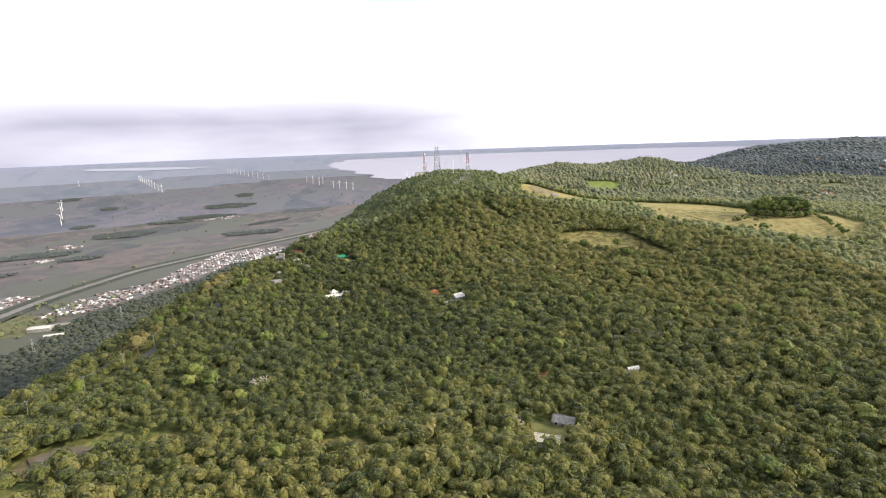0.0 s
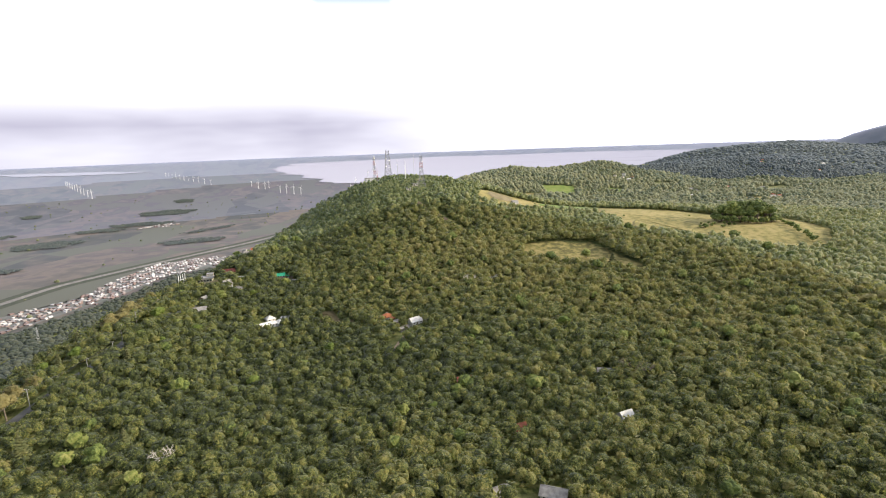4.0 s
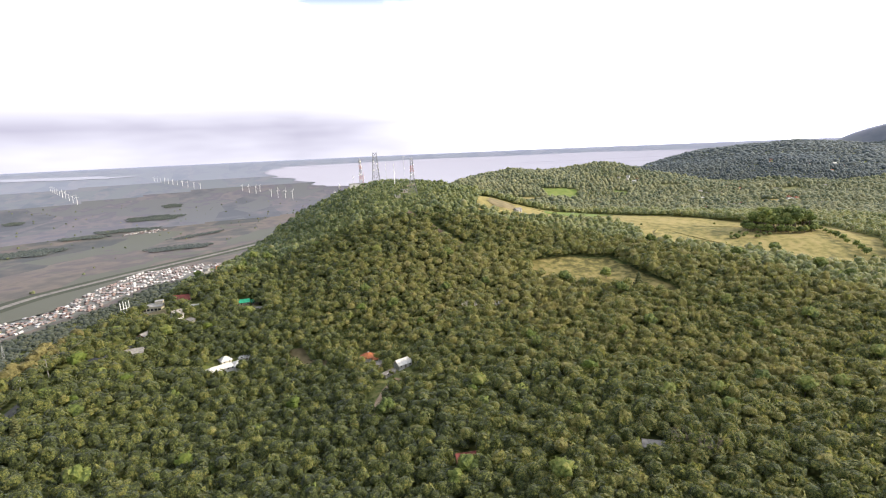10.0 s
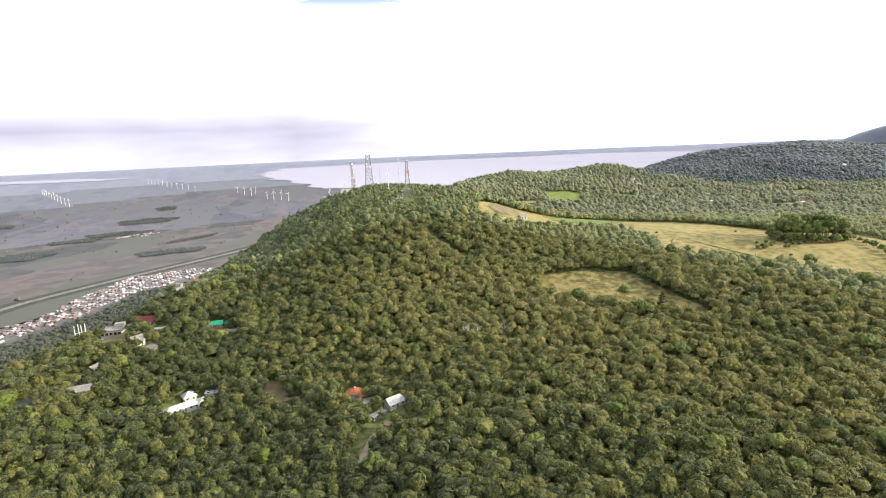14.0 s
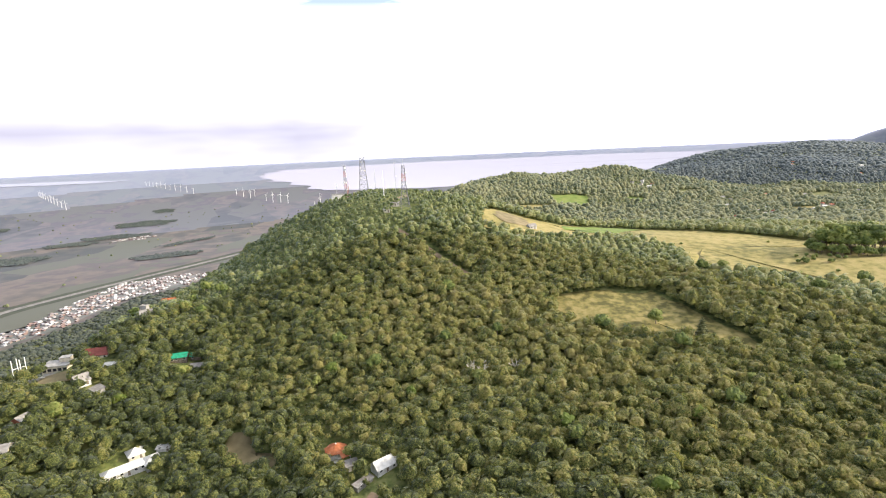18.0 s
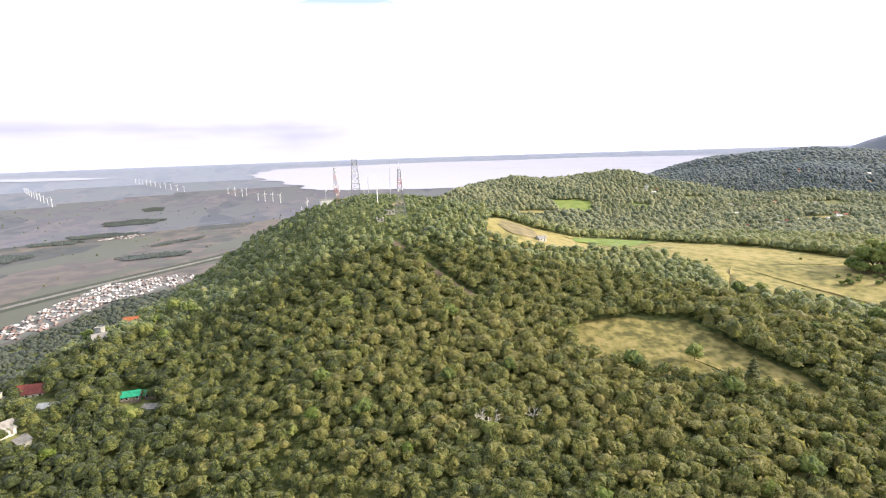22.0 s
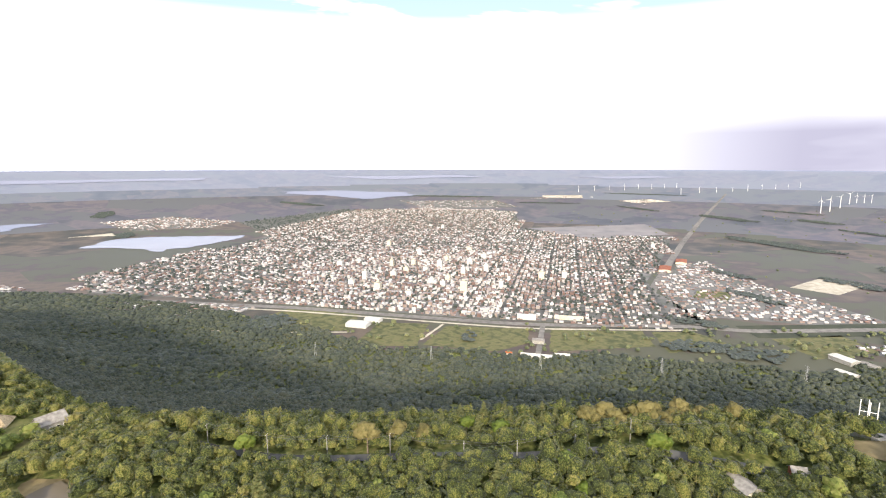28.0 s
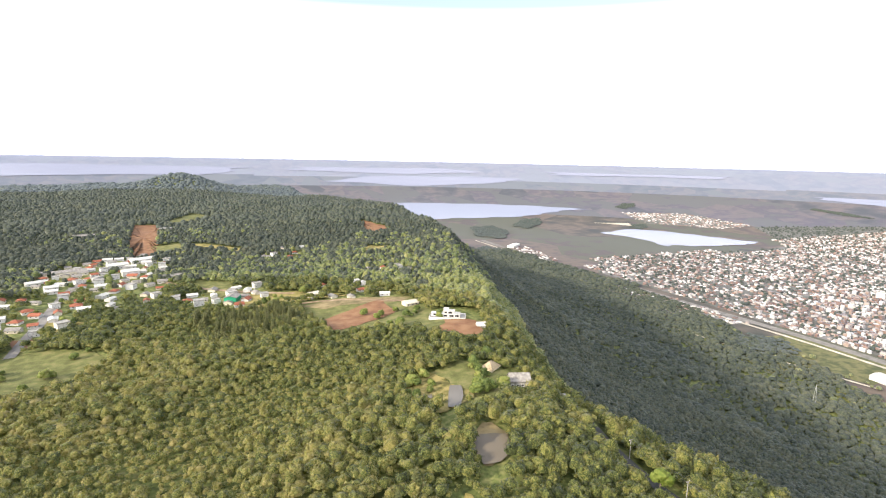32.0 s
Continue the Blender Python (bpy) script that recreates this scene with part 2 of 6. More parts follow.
TRODDEN = material("trodden_grass", [(0.10, 0.085, 0.040), (0.17, 0.135, 0.070), (0.24, 0.19, 0.105)], rough=0.95, scale=0.15, bump=0.2)
TILE_RED = material("clay_tiles", [(0.16, 0.05, 0.03), (0.25, 0.085, 0.048), (0.33, 0.135, 0.08)], rough=0.8, scale=0.9, per="object", spread=0.12, bump=0.02)
TILE_ORANGE = material("orange_tiles", [(0.24, 0.075, 0.028), (0.34, 0.108, 0.042), (0.41, 0.155, 0.07)], rough=0.75, scale=0.9, bump=0.02)
TILE_CRIMSON = material("crimson_sheet", [(0.13, 0.034, 0.027), (0.20, 0.052, 0.040), (0.26, 0.08, 0.06)], rough=0.6, scale=0.9, bump=0.01)
GREEN_SHEET = material("green_sheet", [(0.01, 0.14, 0.075), (0.015, 0.24, 0.13), (0.03, 0.31, 0.18)], rough=0.5, scale=0.7, bump=0.01)
GREY_SHEET = material("grey_fibre_cement", [(0.14, 0.13, 0.12), (0.23, 0.215, 0.20), (0.31, 0.295, 0.275)], rough=0.85, scale=0.6, bump=0.02)
WHITE_SHEET = material("white_sheet", [(0.378, 0.369, 0.342), (0.522, 0.508, 0.477), (0.612, 0.599, 0.567)], rough=0.6, scale=0.6)
DARK_STEEL = material("dull_dark_steel", [(0.07, 0.07, 0.075), (0.12, 0.12, 0.125), (0.17, 0.17, 0.175)], rough=0.7, scale=1.0)
GREY_STEEL = material("weathered_galvanised_steel", [(0.13, 0.13, 0.135), (0.20, 0.20, 0.205), (0.27, 0.27, 0.275)], rough=0.65, scale=1.0)
STEEL = material("galvanised_steel", [(0.30, 0.31, 0.32), (0.42, 0.43, 0.44), (0.52, 0.53, 0.54)], rough=0.55, scale=1.0, metal=0.3)
RED_PAINT = material("red_mast_paint", [(0.24, 0.10, 0.08), (0.33, 0.15, 0.12)], rough=0.6, scale=1.0)
WHITE_PAINT = material("white_mast_paint", [(0.65, 0.64, 0.62), (0.78, 0.77, 0.75)], rough=0.5, scale=0.6)
DARK = material("dark_opening", [(0.015, 0.016, 0.018), (0.035, 0.036, 0.04)], rough=0.25, scale=0.5, spec=0.5)
# Town walls and roofs carry the bluish sheen in place of haze.
HOUSE_WALLS = material("town_walls", [(0.140, 0.092, 0.081), (0.232, 0.178, 0.151), (0.292, 0.265, 0.254), (0.432, 0.416, 0.405)], rough=0.85, scale=0.02, per="island", spread=0.85, sheen=0.3)
HOUSE_ROOFS = material("town_roofs", [(0.081, 0.071, 0.071), (0.200, 0.117, 0.091), (0.189, 0.157, 0.145), (0.243, 0.231, 0.233), (0.497, 0.486, 0.486)], rough=0.8, scale=0.02, per="island", spread=0.95, sheen=0.3, stops=(0.12, 0.32, 0.48, 0.66, 0.92))


def plain_material(name, cols, sheen, size=0.0048):
    """Fields of the plain: patchwork cells over broad noise."""
    m = bpy.data.materials.new(name)
    m.use_nodes = True
    n, l = m.node_tree.nodes, m.node_tree.links
    b = n["Principled BSDF"]
    b.inputs["Roughness"].default_value, b.inputs["Specular IOR Level"].default_value = 0.8, 0.2
    # The blue sheen stands in for haze at a grazing view.
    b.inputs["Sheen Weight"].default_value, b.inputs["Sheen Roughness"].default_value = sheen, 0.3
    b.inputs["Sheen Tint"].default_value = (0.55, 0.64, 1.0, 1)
    tc = n.new("ShaderNodeTexCoord")
    warpn = n.new("ShaderNodeTexNoise")
    warpn.inputs["Scale"].default_value, warpn.inputs["Detail"].default_value = 0.009, 5.0
    l.new(tc.outputs["Object"], warpn.inputs["Vector"])
    vor = n.new("ShaderNodeTexVoronoi")
    vor.inputs["Scale"].default_value = size
    mp = n.new("ShaderNodeMapping")
    mp.inputs["Rotation"].default_value, mp.inputs["Scale"].default_value = (0, 0, 0.5), (1.0, 0.55, 0.0)
    l.new(tc.outputs["Object"], mp.inputs[0])
    l.new(mp.outputs[0], vor.inputs["Vector"])
    sepc = n.new("ShaderNodeSeparateColor")
    l.new(vor.outputs["Color"], sepc.inputs[0])
    add = n.new("ShaderNodeMath")
    add.operation, add.inputs[1].default_value = "MULTIPLY_ADD", 0.70
    l.new(sepc.outputs[0], add.inputs[0])
    l.new(warpn.outputs[0], add.inputs[2])
    ramp = n.new("ShaderNodeValToRGB")
    e = ramp.color_ramp.elements
    while len(e) < len(cols):
        e.new(0.5)
    for i, c in enumerate(cols):
        e[i].position, e[i].color = 0.46 + 0.15 * i, (*c, 1)
    l.new(add.outputs[0], ramp.inputs[0])
    l.new(ramp.outputs[0], b.inputs["Base Color"])
    return m


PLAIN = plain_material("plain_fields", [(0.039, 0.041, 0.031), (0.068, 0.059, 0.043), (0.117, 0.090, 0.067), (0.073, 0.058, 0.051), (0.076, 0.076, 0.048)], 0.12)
# Bluer copies ring by ring: haze put into the field colours.
PLAIN_MID = plain_material("hazed_fields", [(0.055, 0.058, 0.061), (0.076, 0.074, 0.077), (0.116, 0.098, 0.095), (0.076, 0.069, 0.081), (0.088, 0.087, 0.083)], 0.22, 0.006)
PLAIN_PALE = plain_material("hazier_fields", [(0.090, 0.102, 0.122), (0.108, 0.118, 0.138), (0.136, 0.136, 0.148), (0.106, 0.112, 0.138), (0.120, 0.130, 0.142)], 0.32, 0.008)
PLAIN_FAR = plain_material("hazed_horizon_land", [(0.142, 0.158, 0.198), (0.156, 0.170, 0.210), (0.178, 0.184, 0.218), (0.154, 0.166, 0.208), (0.166, 0.180, 0.214)], 0.45, 0.009)


def water_material(name, tint, rough=0.12):
    m = bpy.data.materials.new(name)
    m.use_nodes = True
    n, l = m.node_tree.nodes, m.node_tree.links
    b = n["Principled BSDF"]
    b.inputs["Base Color"].default_value = (*tint, 1)
    b.inputs["Roughness"].default_value, b.inputs["IOR"].default_value = rough, 1.333
    b.inputs["Specular IOR Level"].default_value = 0.5
    tc = n.new("ShaderNodeTexCoord")
    nz = n.new("ShaderNodeTexNoise")
    nz.inputs["Scale"].default_value, nz.inputs["Detail"].default_value = 0.15, 4.0
    l.new(tc.outputs["Object"], nz.inputs["Vector"])
    bp = n.new("ShaderNodeBump")
    bp.inputs["Strength"].default_value, bp.inputs["Distance"].default_value = 0.3, 0.25
    l.new(nz.outputs[0], bp.inputs["Height"])
    l.new(bp.outputs[0], b.inputs["Normal"])
    return m


LAKE = water_material("lagoon_water", (0.23, 0.24, 0.31), 0.20)
LAKE_PALE = water_material("wide_lagoon_water", (0.25, 0.24, 0.31), 0.25)
POND = water_material("pond_water", (0.13, 0.11, 0.085), 0.10)

# ---- the lie of the land ----
# Beyond 2.6 km everything is drawn in towards the middle of the flight, along the line of sight and to scale,
# so that the plain out to its horizon fits within the camera's reach.
HUB = np.array((40.0, 150.0, EYE_H))
NEAR, REACH = 2600.0, 2150.0


def squeeze(p):
    """Land coordinates (n x 3) to scene coordinates, with the scale at each point."""
    p = np.asarray(p, float).reshape(-1, 3).copy()
    r = np.hypot(p[:, 0] - HUB[0], p[:, 1] - HUB[1])
    p[:, 2] -= np.where(r > NEAR, (r - NEAR) ** 2 / 1.27e7, 0)
    u = np.maximum(r - NEAR, 0) / REACH
    k = np.where(r > NEAR, (NEAR + REACH * u / (1 + u)) / np.maximum(r, 1), 1.0)
    return HUB + (p - HUB) * k[:, None], k


EDGE_Y = [-1900, -1400, -900, -650, -385, -150, -20, 80, 300, 500, 700, 800, 900, 1100, 1500, 2200, 3200]
EDGE_X = [-600, -590, -556, -510, -400, -264, -204, -188, -194, -178, -150, -125, -80, 0, 230, 600, 1000]


def edge_x(y):
    return np.interp(y, EDGE_Y, EDGE_X)


def bump2(x, y, cx, cy, a, sx, sy):
    return a * np.exp(-0.5 * (((x - cx) / sx) ** 2 + ((y - cy) / sy) ** 2))


def wave(x, y, s, k):
    """Smooth uneven ground, in -1..1."""
    return (np.sin(x / s + 1.7 * np.sin(y / (1.3 * s) + k)) + np.sin(y / (0.8 * s) + 1.3 * np.sin(x / (1.1 * s) + 2 * k)) + 0.6 * np.sin((x + y) / (0.47 * s) + k)) / 2.6


def plateau(x, y):
    z = 257.0 + bump2(x, y, -25, 610, 78, np.where(x < -25, 92, 122), 125) + bump2(x, y, 330, 520, 34, 260, 200)
    z = z + bump2(x, y, 10, 235, -9, 100, 90) + bump2(x, y, -190, -110, 10, 70, 70) + bump2(x, y, -150, 525, -13, 45, 50)
    z = z + bump2(x, y, -115, 22, 11, 50, 60)
    z = z + bump2(x, y, 20, -600, -14, 260, 260) + bump2(x, y, -420, -900, 14, 150, 300)
    # the hills behind the meadows, the far ridges and the mountain
    z = z + bump2(x, y, 330, 1320, 50, 300, 150) + bump2(x, y, 90, 1150, 24, 150, 130) + bump2(x, y, 425, 1345, 13, 55, 90) + bump2(x, y, 205, 1290, 6, 26, 70) + bump2(x, y, 860, 1430, 34, 250, 110)
    z = z + bump2(x, y, 1010, 1900, 70, 260, 260) + bump2(x, y, 1420, 1800, 60, 260, 320) + bump2(x, y, 2480, 2850, 275, 300, 320) + bump2(x, y, 760, 1950, -22, 120, 200)
    # south: the long back with its knoll
    z = z + bump2(x, y, -200, -1790, 38, 75, 80) + bump2(x, y, -130, -1750, 14, 260, 230) + bump2(x, y, -520, -1600, -24, 160, 300)
    z = z + 5.0 * wave(x, y, 95, 0.4) + 1.6 * wave(x, y, 31, 1.9)
    return z


def land(x, y):
    """Height of the ground over the plain."""
    x, y = np.asarray(x, float), np.asarray(y, float)
    s = edge_x(y) - x + 14 * wave(y, x * 0.3, 60, 2.2)
    top = plateau(x, y) + (4 + 17 * np.exp(-((y - 325) / 150) ** 2)) * np.exp(-((s + 40) / 45) ** 2)
    t = np.clip((s + 12) / (810 + 50 * wave(x * 0.2, y, 170, 0.9)), 0, 1)
    fall = (1 - t) ** 2.5 + 0.04 * np.sin(t * math.pi) * wave(x, y, 110, 3.1)
    # the highland ends in the far north and south and east
    far = np.clip((np.hypot(x - 300, y - 100) - 3000) / 1500, 0, 1)
    north = np.clip((y - 1500 - 0.62 * np.maximum(x, 0)) / 900, 0, 1)
    south = np.clip((-1950 - y) / 600, 0, 1)
    fade = (1 - far * far * (3 - 2 * far)) * (1 - north * north * (3 - 2 * north)) * (1 - south * south * (3 - 2 * south))
    return np.maximum(top * fall * fade, 0.0)


def wooded_foot(x, y):
    """The gentle foot of the slope, wooded as well."""
    s = edge_x(y) - x
    north = (y > 900) & (y < 2000) & (s > 0) & (x > np.interp(y, [900, 1035, 1170, 1325, 1550, 1690, 1870, 2000], [-1000, -960, -925, -880, -875, -770, -745, -735]))
    return north | (s > 0) & (s < 800 + np.clip((y - 700) / 3, 0, 130) + 26 * wave(x, y, 60, 4.0)) & (y > -1500) & (y < 2200)


def part(name, bm, mat, parent=None, label=""):
    """Links a bmesh as one mesh object, under a thing or a part."""
    me = bpy.data.meshes.new(name)
    bm.to_mesh(me)
    bm.free()
    me.materials.append(mat)
    ob = new(name, me)
    ob.parent = parent
    if label:
        ob["label"] = label
    return ob


def raw(name, verts, faces, mats, parent=None, face_mats=None, smooth=False):
    """A mesh object out of numpy arrays: verts n x 3, faces m x 3 or m x 4."""
    verts, faces = np.asarray(verts, np.float32), np.asarray(faces, np.int32)
    me = bpy.data.meshes.new(name)
    k = faces.shape[1]
    me.vertices.add(len(verts))
    me.vertices.foreach_set("co", verts.ravel())
    me.loops.add(faces.size)
    me.loops.foreach_set("vertex_index", faces.ravel())
    me.polygons.add(len(faces))
    me.polygons.foreach_set("loop_start", np.arange(0, faces.size, k, dtype=np.int32))
    for m in mats:
        me.materials.append(m)
    if face_mats is not None:
        me.polygons.foreach_set("material_index", np.asarray(face_mats, np.int32))
    me.polygons.foreach_set("use_smooth", np.full(len(faces), smooth))
    me.update(calc_edges=True)
    ob = new(name, me)
    ob.parent = parent
    return ob


def inside(x, y, poly):
    """Which points lie in the polygon."""
    x, y = np.asarray(x, float), np.asarray(y, float)
    hit = np.zeros(x.shape, bool)
    px, py = poly[-1]
    for qx, qy in poly:
        if py != qy:
            hit ^= ((qy > y) != (py > y)) & (x < (px - qx) * (y - qy) / (py - qy) + qx)
        px, py = qx, qy
    return hit


# ---- ground: one sheet, from under the flight to the horizon ----
def build_ground():
    rings = list(np.arange(0, 960, 10.0))
    while rings[-1] < 90000:
        rings.append(rings[-1] * (1.022 if rings[-1] < 3500 else 1.06))
    rings = np.array(rings)
    turns = np.linspace(0, 2 * math.pi, 420, endpoint=False)
    r, a = np.meshgrid(rings, turns, indexing="ij")
    x, y = 0 + r * np.sin(a), 200 + r * np.cos(a)
    z = land(x, y)
    verts, _ = squeeze(np.stack([x, y, z], -1))
    nr, na = len(rings), len(turns)
    i, j = np.meshgrid(np.arange(nr - 1), np.arange(na), indexing="ij")
    j2 = (j + 1) % na
    faces = np.stack([i * na + j, i * na + j2, (i + 1) * na + j2, (i + 1) * na + j], -1).reshape(-1, 4)
    zc = z.ravel()[faces].mean(1)
    xc, yc = x.ravel()[faces].mean(1), y.ravel()[faces].mean(1)
    woods = (zc > 2.5) | wooded_foot(xc, yc)
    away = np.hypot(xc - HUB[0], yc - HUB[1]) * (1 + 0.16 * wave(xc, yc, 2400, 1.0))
    # Farther rings, and the farthest woods, take the fields with haze in their colour.
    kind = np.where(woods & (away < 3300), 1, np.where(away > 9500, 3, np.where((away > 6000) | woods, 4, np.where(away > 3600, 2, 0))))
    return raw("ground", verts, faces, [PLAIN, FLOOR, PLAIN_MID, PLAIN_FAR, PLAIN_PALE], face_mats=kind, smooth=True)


ground = tagged(build_ground(), "wooded highland ridge falling to a wide plain of brown-green fields", "ground", kind="structure")


def patch(name, poly, mat, label, category="field", lift=0.7, rings=7, wobble=3.0, flat=None):
    """A piece of open land draped over the ground, with an uneven outline."""
    pts = []
    n = len(poly)
    for i in range(n):
        (x0, y0), (x1, y1) = poly[i], poly[(i + 1) % n]
        steps = max(2, int(math.hypot(x1 - x0, y1 - y0) / 9))
        for k in range(steps):
            t = k / steps
            x, y = x0 + (x1 - x0) * t, y0 + (y1 - y0) * t
            pts.append((x + wobble * math.sin(x * 0.31 + y * 0.17) * math.sin(y * 0.13), y + wobble * math.sin(y * 0.29 - x * 0.11)))
    pts = np.array(pts)
    c = pts.mean(0)
    grid = [c + (pts - c) * ((k + 1) / rings) for k in range(rings)]
    xy = np.concatenate([c[None]] + grid)
    z = land(xy[:, 0], xy[:, 1]) + lift if flat is None else np.full(len(xy), flat)
    m = len(pts)
    faces = [(0, 1 + j, 1 + (j + 1) % m) for j in range(m)]
    for k in range(rings - 1):
        o, q = 1 + k * m, 1 + (k + 1) * m
        for j in range(m):
            j2 = (j + 1) % m
            faces += [(o + j, q + j, q + j2), (o + j, q + j2, o + j2)]
    verts, _ = squeeze(np.column_stack([xy, z]))
    return tagged(raw(name, verts, faces, [mat], smooth=True), label, category, kind="structure")


def ribbon(name, pts, width, mat, label, category="road", lift=0.9, step=12.0, kind="structure", parent=None):
    """A road draped over the ground along a line of points."""
    pts = np.array(pts, float)
    seg = np.hypot(*np.diff(pts, axis=0).T)
    d = np.concatenate([[0], np.cumsum(seg)])
    n = max(3, int(d[-1] / step) + 1)
    q = np.linspace(0, d[-1], n)
    c = np.column_stack([np.interp(q, d, pts[:, 0]), np.interp(q, d, pts[:, 1])])
    for _ in range(2):
        c[1:-1] = (c[:-2] + 2 * c[1:-1] + c[2:]) / 4
    tan = np.gradient(c, axis=0)
    tan /= np.maximum(np.hypot(tan[:, 0], tan[:, 1]), 1e-6)[:, None]
    side = np.column_stack([-tan[:, 1], tan[:, 0]]) * width / 2
    rows = []
    for f in (-1, 0, 1):
        p = c + side * f
        rows.append(np.column_stack([p, land(p[:, 0], p[:, 1]) + lift]))
    verts, _ = squeeze(np.concatenate(rows))
    faces = []
    for b in (0, n):
        for i in range(n - 1):
            faces.append((b + i, b + i + 1, b + n + i + 1, b + n + i))
    return tagged(raw(name, verts, faces, [mat], parent=parent), label, category, kind=kind)

# ---- open land, roads and water ----
OPEN = []


def opened(name, poly, mat, label, category="field", **kw):
    OPEN.append(poly)
    return patch(name, poly, mat, label, category, **kw)


opened("meadow", [(100, 612), (84, 592), (76, 522), (106, 516), (145, 524), (205, 550), (228, 505), (222, 462), (250, 450), (278, 438), (310, 428), (330, 394), (388, 402), (430, 470), (421, 534), (369, 540), (345, 571), (310, 597), (268, 620), (223, 645), (190, 625), (156, 602), (123, 590)],
       MEADOW, "sunlit dry yellow hilltop meadow", "meadow")
patch("meadow_strip", [(160, 600), (223, 640), (244, 628), (215, 598), (178, 574), (150, 566)], FRESH, "strip of fresh green grass on the meadow", "meadow", lift=1.1)
patch("meadow_bare", [(96, 596), (88, 560), (100, 540), (124, 548), (120, 580)], TRODDEN, "bare trodden earth on the meadow", "meadow", lift=1.1)
opened("clearing", [(112, 400), (114, 415), (125, 420), (150, 426), (180, 422), (190, 396), (199, 376), (209, 352), (198, 345), (183, 358), (172, 362), (160, 368), (136, 376), (118, 384)], SCRUB, "grassy yellow clearing among the trees", "clearing")
opened("hill_field", [(236, 1112), (310, 1108), (300, 1045), (240, 1048)], FRESH, "bright green field among hill woods", "field")
opened("hill_field", [(385, 1112), (420, 1105), (412, 1072), (390, 1075)], FRESH, "small bright green field among hill woods", "field")
opened("yard", [(68, 90), (73, 108), (90, 110), (94, 96), (84, 84)], LAWN, "rough grass yard round small houses", "yard")
opened("fallow", [(-90, 64), (-88, 73), (-77, 76), (-72, 71), (-78, 64)], SCRUB, "rough brown fallow plot in the woods", "plot")
opened("fallow", [(-16, 66), (-18, 80), (2, 84), (6, 70)], SCRUB, "small rough brown plot in the woods", "plot")
opened("fallow", [(-52, 319), (-44, 315), (-34, 302), (-20, 299), (-26, 293), (-40, 294), (-50, 304)], TRODDEN, "brown cleared slope by the houses", "plot")
opened("fallow", [(-164, 338), (-160, 352), (-145, 356), (-142, 340), (-150, 332)], TRODDEN, "bare brown yard beside the lookout house", "plot")
opened("pond_lawn", [(-158, -40), (-136, -36), (-136, 4), (-150, 14), (-174, 12), (-178, -8)], LAWN, "rough green lawn beside the ponds", "lawn")
opened("pond_meadow", [(-136, -40), (-116, -40), (-104, -16), (-108, 8), (-124, 12), (-136, 4)], SCRUB, "rough wet grass round the ponds", "meadow")
opened("bank", [(-123, 43), (-119, 53), (-110, 57), (-104, 52), (-105, 44), (-107, 33), (-118, 30), (-126, 35)], TRODDEN, "bare ochre bank round the pond", "bank", lift=0.5)
opened("field_grass", [(-121, -248), (-141, -244), (-177, -221), (-210, -206), (-196, -150), (-212, -98), (-198, -66), (-176, -62), (-160, -96), (-142, -122), (-112, -138), (-112, -176)], LAWN, "rough green grass round the ploughed fields", "field", lift=0.5)
patch("red_field", [(-114, -182), (-150, -200), (-184, -208), (-177, -164), (-146, -152), (-114, -150)], SOIL, "ploughed red soil field", "field", lift=0.9)
patch("red_field", [(-190, -113), (-208, -99), (-197, -71), (-178, -72), (-172, -90)], SOIL, "red bare soil below the white house", "field", lift=0.9)
opened("pasture", [(84, -232), (66, -233), (30, -210), (20, -192), (36, -168), (60, -146), (130, -140), (130, -225)], LAWN, "sunlit green pasture with tree shadows", "pasture")
opened("pasture", [(-130, -300), (-90, -318), (-70, -270), (-120, -262), (-170, -244)], MEADOW, "dry pasture near scattered houses", "pasture")
opened("road_cut", [(-18, -905), (-3, -724), (-6, -593), (-32, -600), (-58, -894)], SOIL, "red earth cutting on the hillside", "cutting")
opened("pasture", [(-60, -890), (-131, -1033), (-165, -946), (-104, -880)], LAWN, "green hill pasture", "pasture")
opened("pasture", [(-383, -707), (-404, -649), (-377, -575), (-345, -597)], SOIL, "bare reddish slope on the hill", "cutting")
opened("pasture", [(-286, -510), (-296, -480), (-325, -440), (-310, -510)], SCRUB, "rough pasture on the hill", "pasture")

opened("hill_field", [(165, 1032), (231, 1041), (231, 1015), (164, 1000)], MEADOW, "dry yellow field beyond the summit", "field")
opened("hill_field", [(600, 980), (695, 985), (675, 940), (594, 930)], MEADOW, "dry field among the far houses", "field")
opened("hill_field", [(505, 1165), (550, 1180), (542, 1140), (500, 1138)], LAWN, "pasture among the far woods", "field")
opened("hill_field", [(700, 1130), (800, 1160), (790, 1100), (710, 1085)], LAWN, "pasture among the far woods", "field")
opened("hill_strip", [(-73, -669), (-101, -664), (-145, -590), (-142, -566), (-112, -594), (-79, -632)], MEADOW, "dry yellow strip on the southern hill", "pasture")
opened("hill_pasture", [(-284, -488), (-328, -490), (-317, -455), (-277, -450)], MEADOW, "dry pasture on the southern hill", "pasture")
opened("hill_pasture", [(-25, -687), (-72, -686), (-68, -624), (-31, -620)], LAWN, "green pasture below the cutting", "pasture")
opened("hill_pasture", [(-121, -242), (-151, -242), (-186, -219), (-206, -202), (-197, -193), (-162, -210), (-136, -220)], TRODDEN, "worn grass between the field and the houses", "pasture")
opened("village_green", [(-55, -408), (-85, -381), (-87, -338), (-67, -325), (-54, -366)], LAWN, "rough green beside the village houses", "pasture")
opened("village_green", [(72, -316), (56, -316), (38, -291), (41, -269), (64, -277)], MEADOW, "dry grass yard among the houses", "pasture")
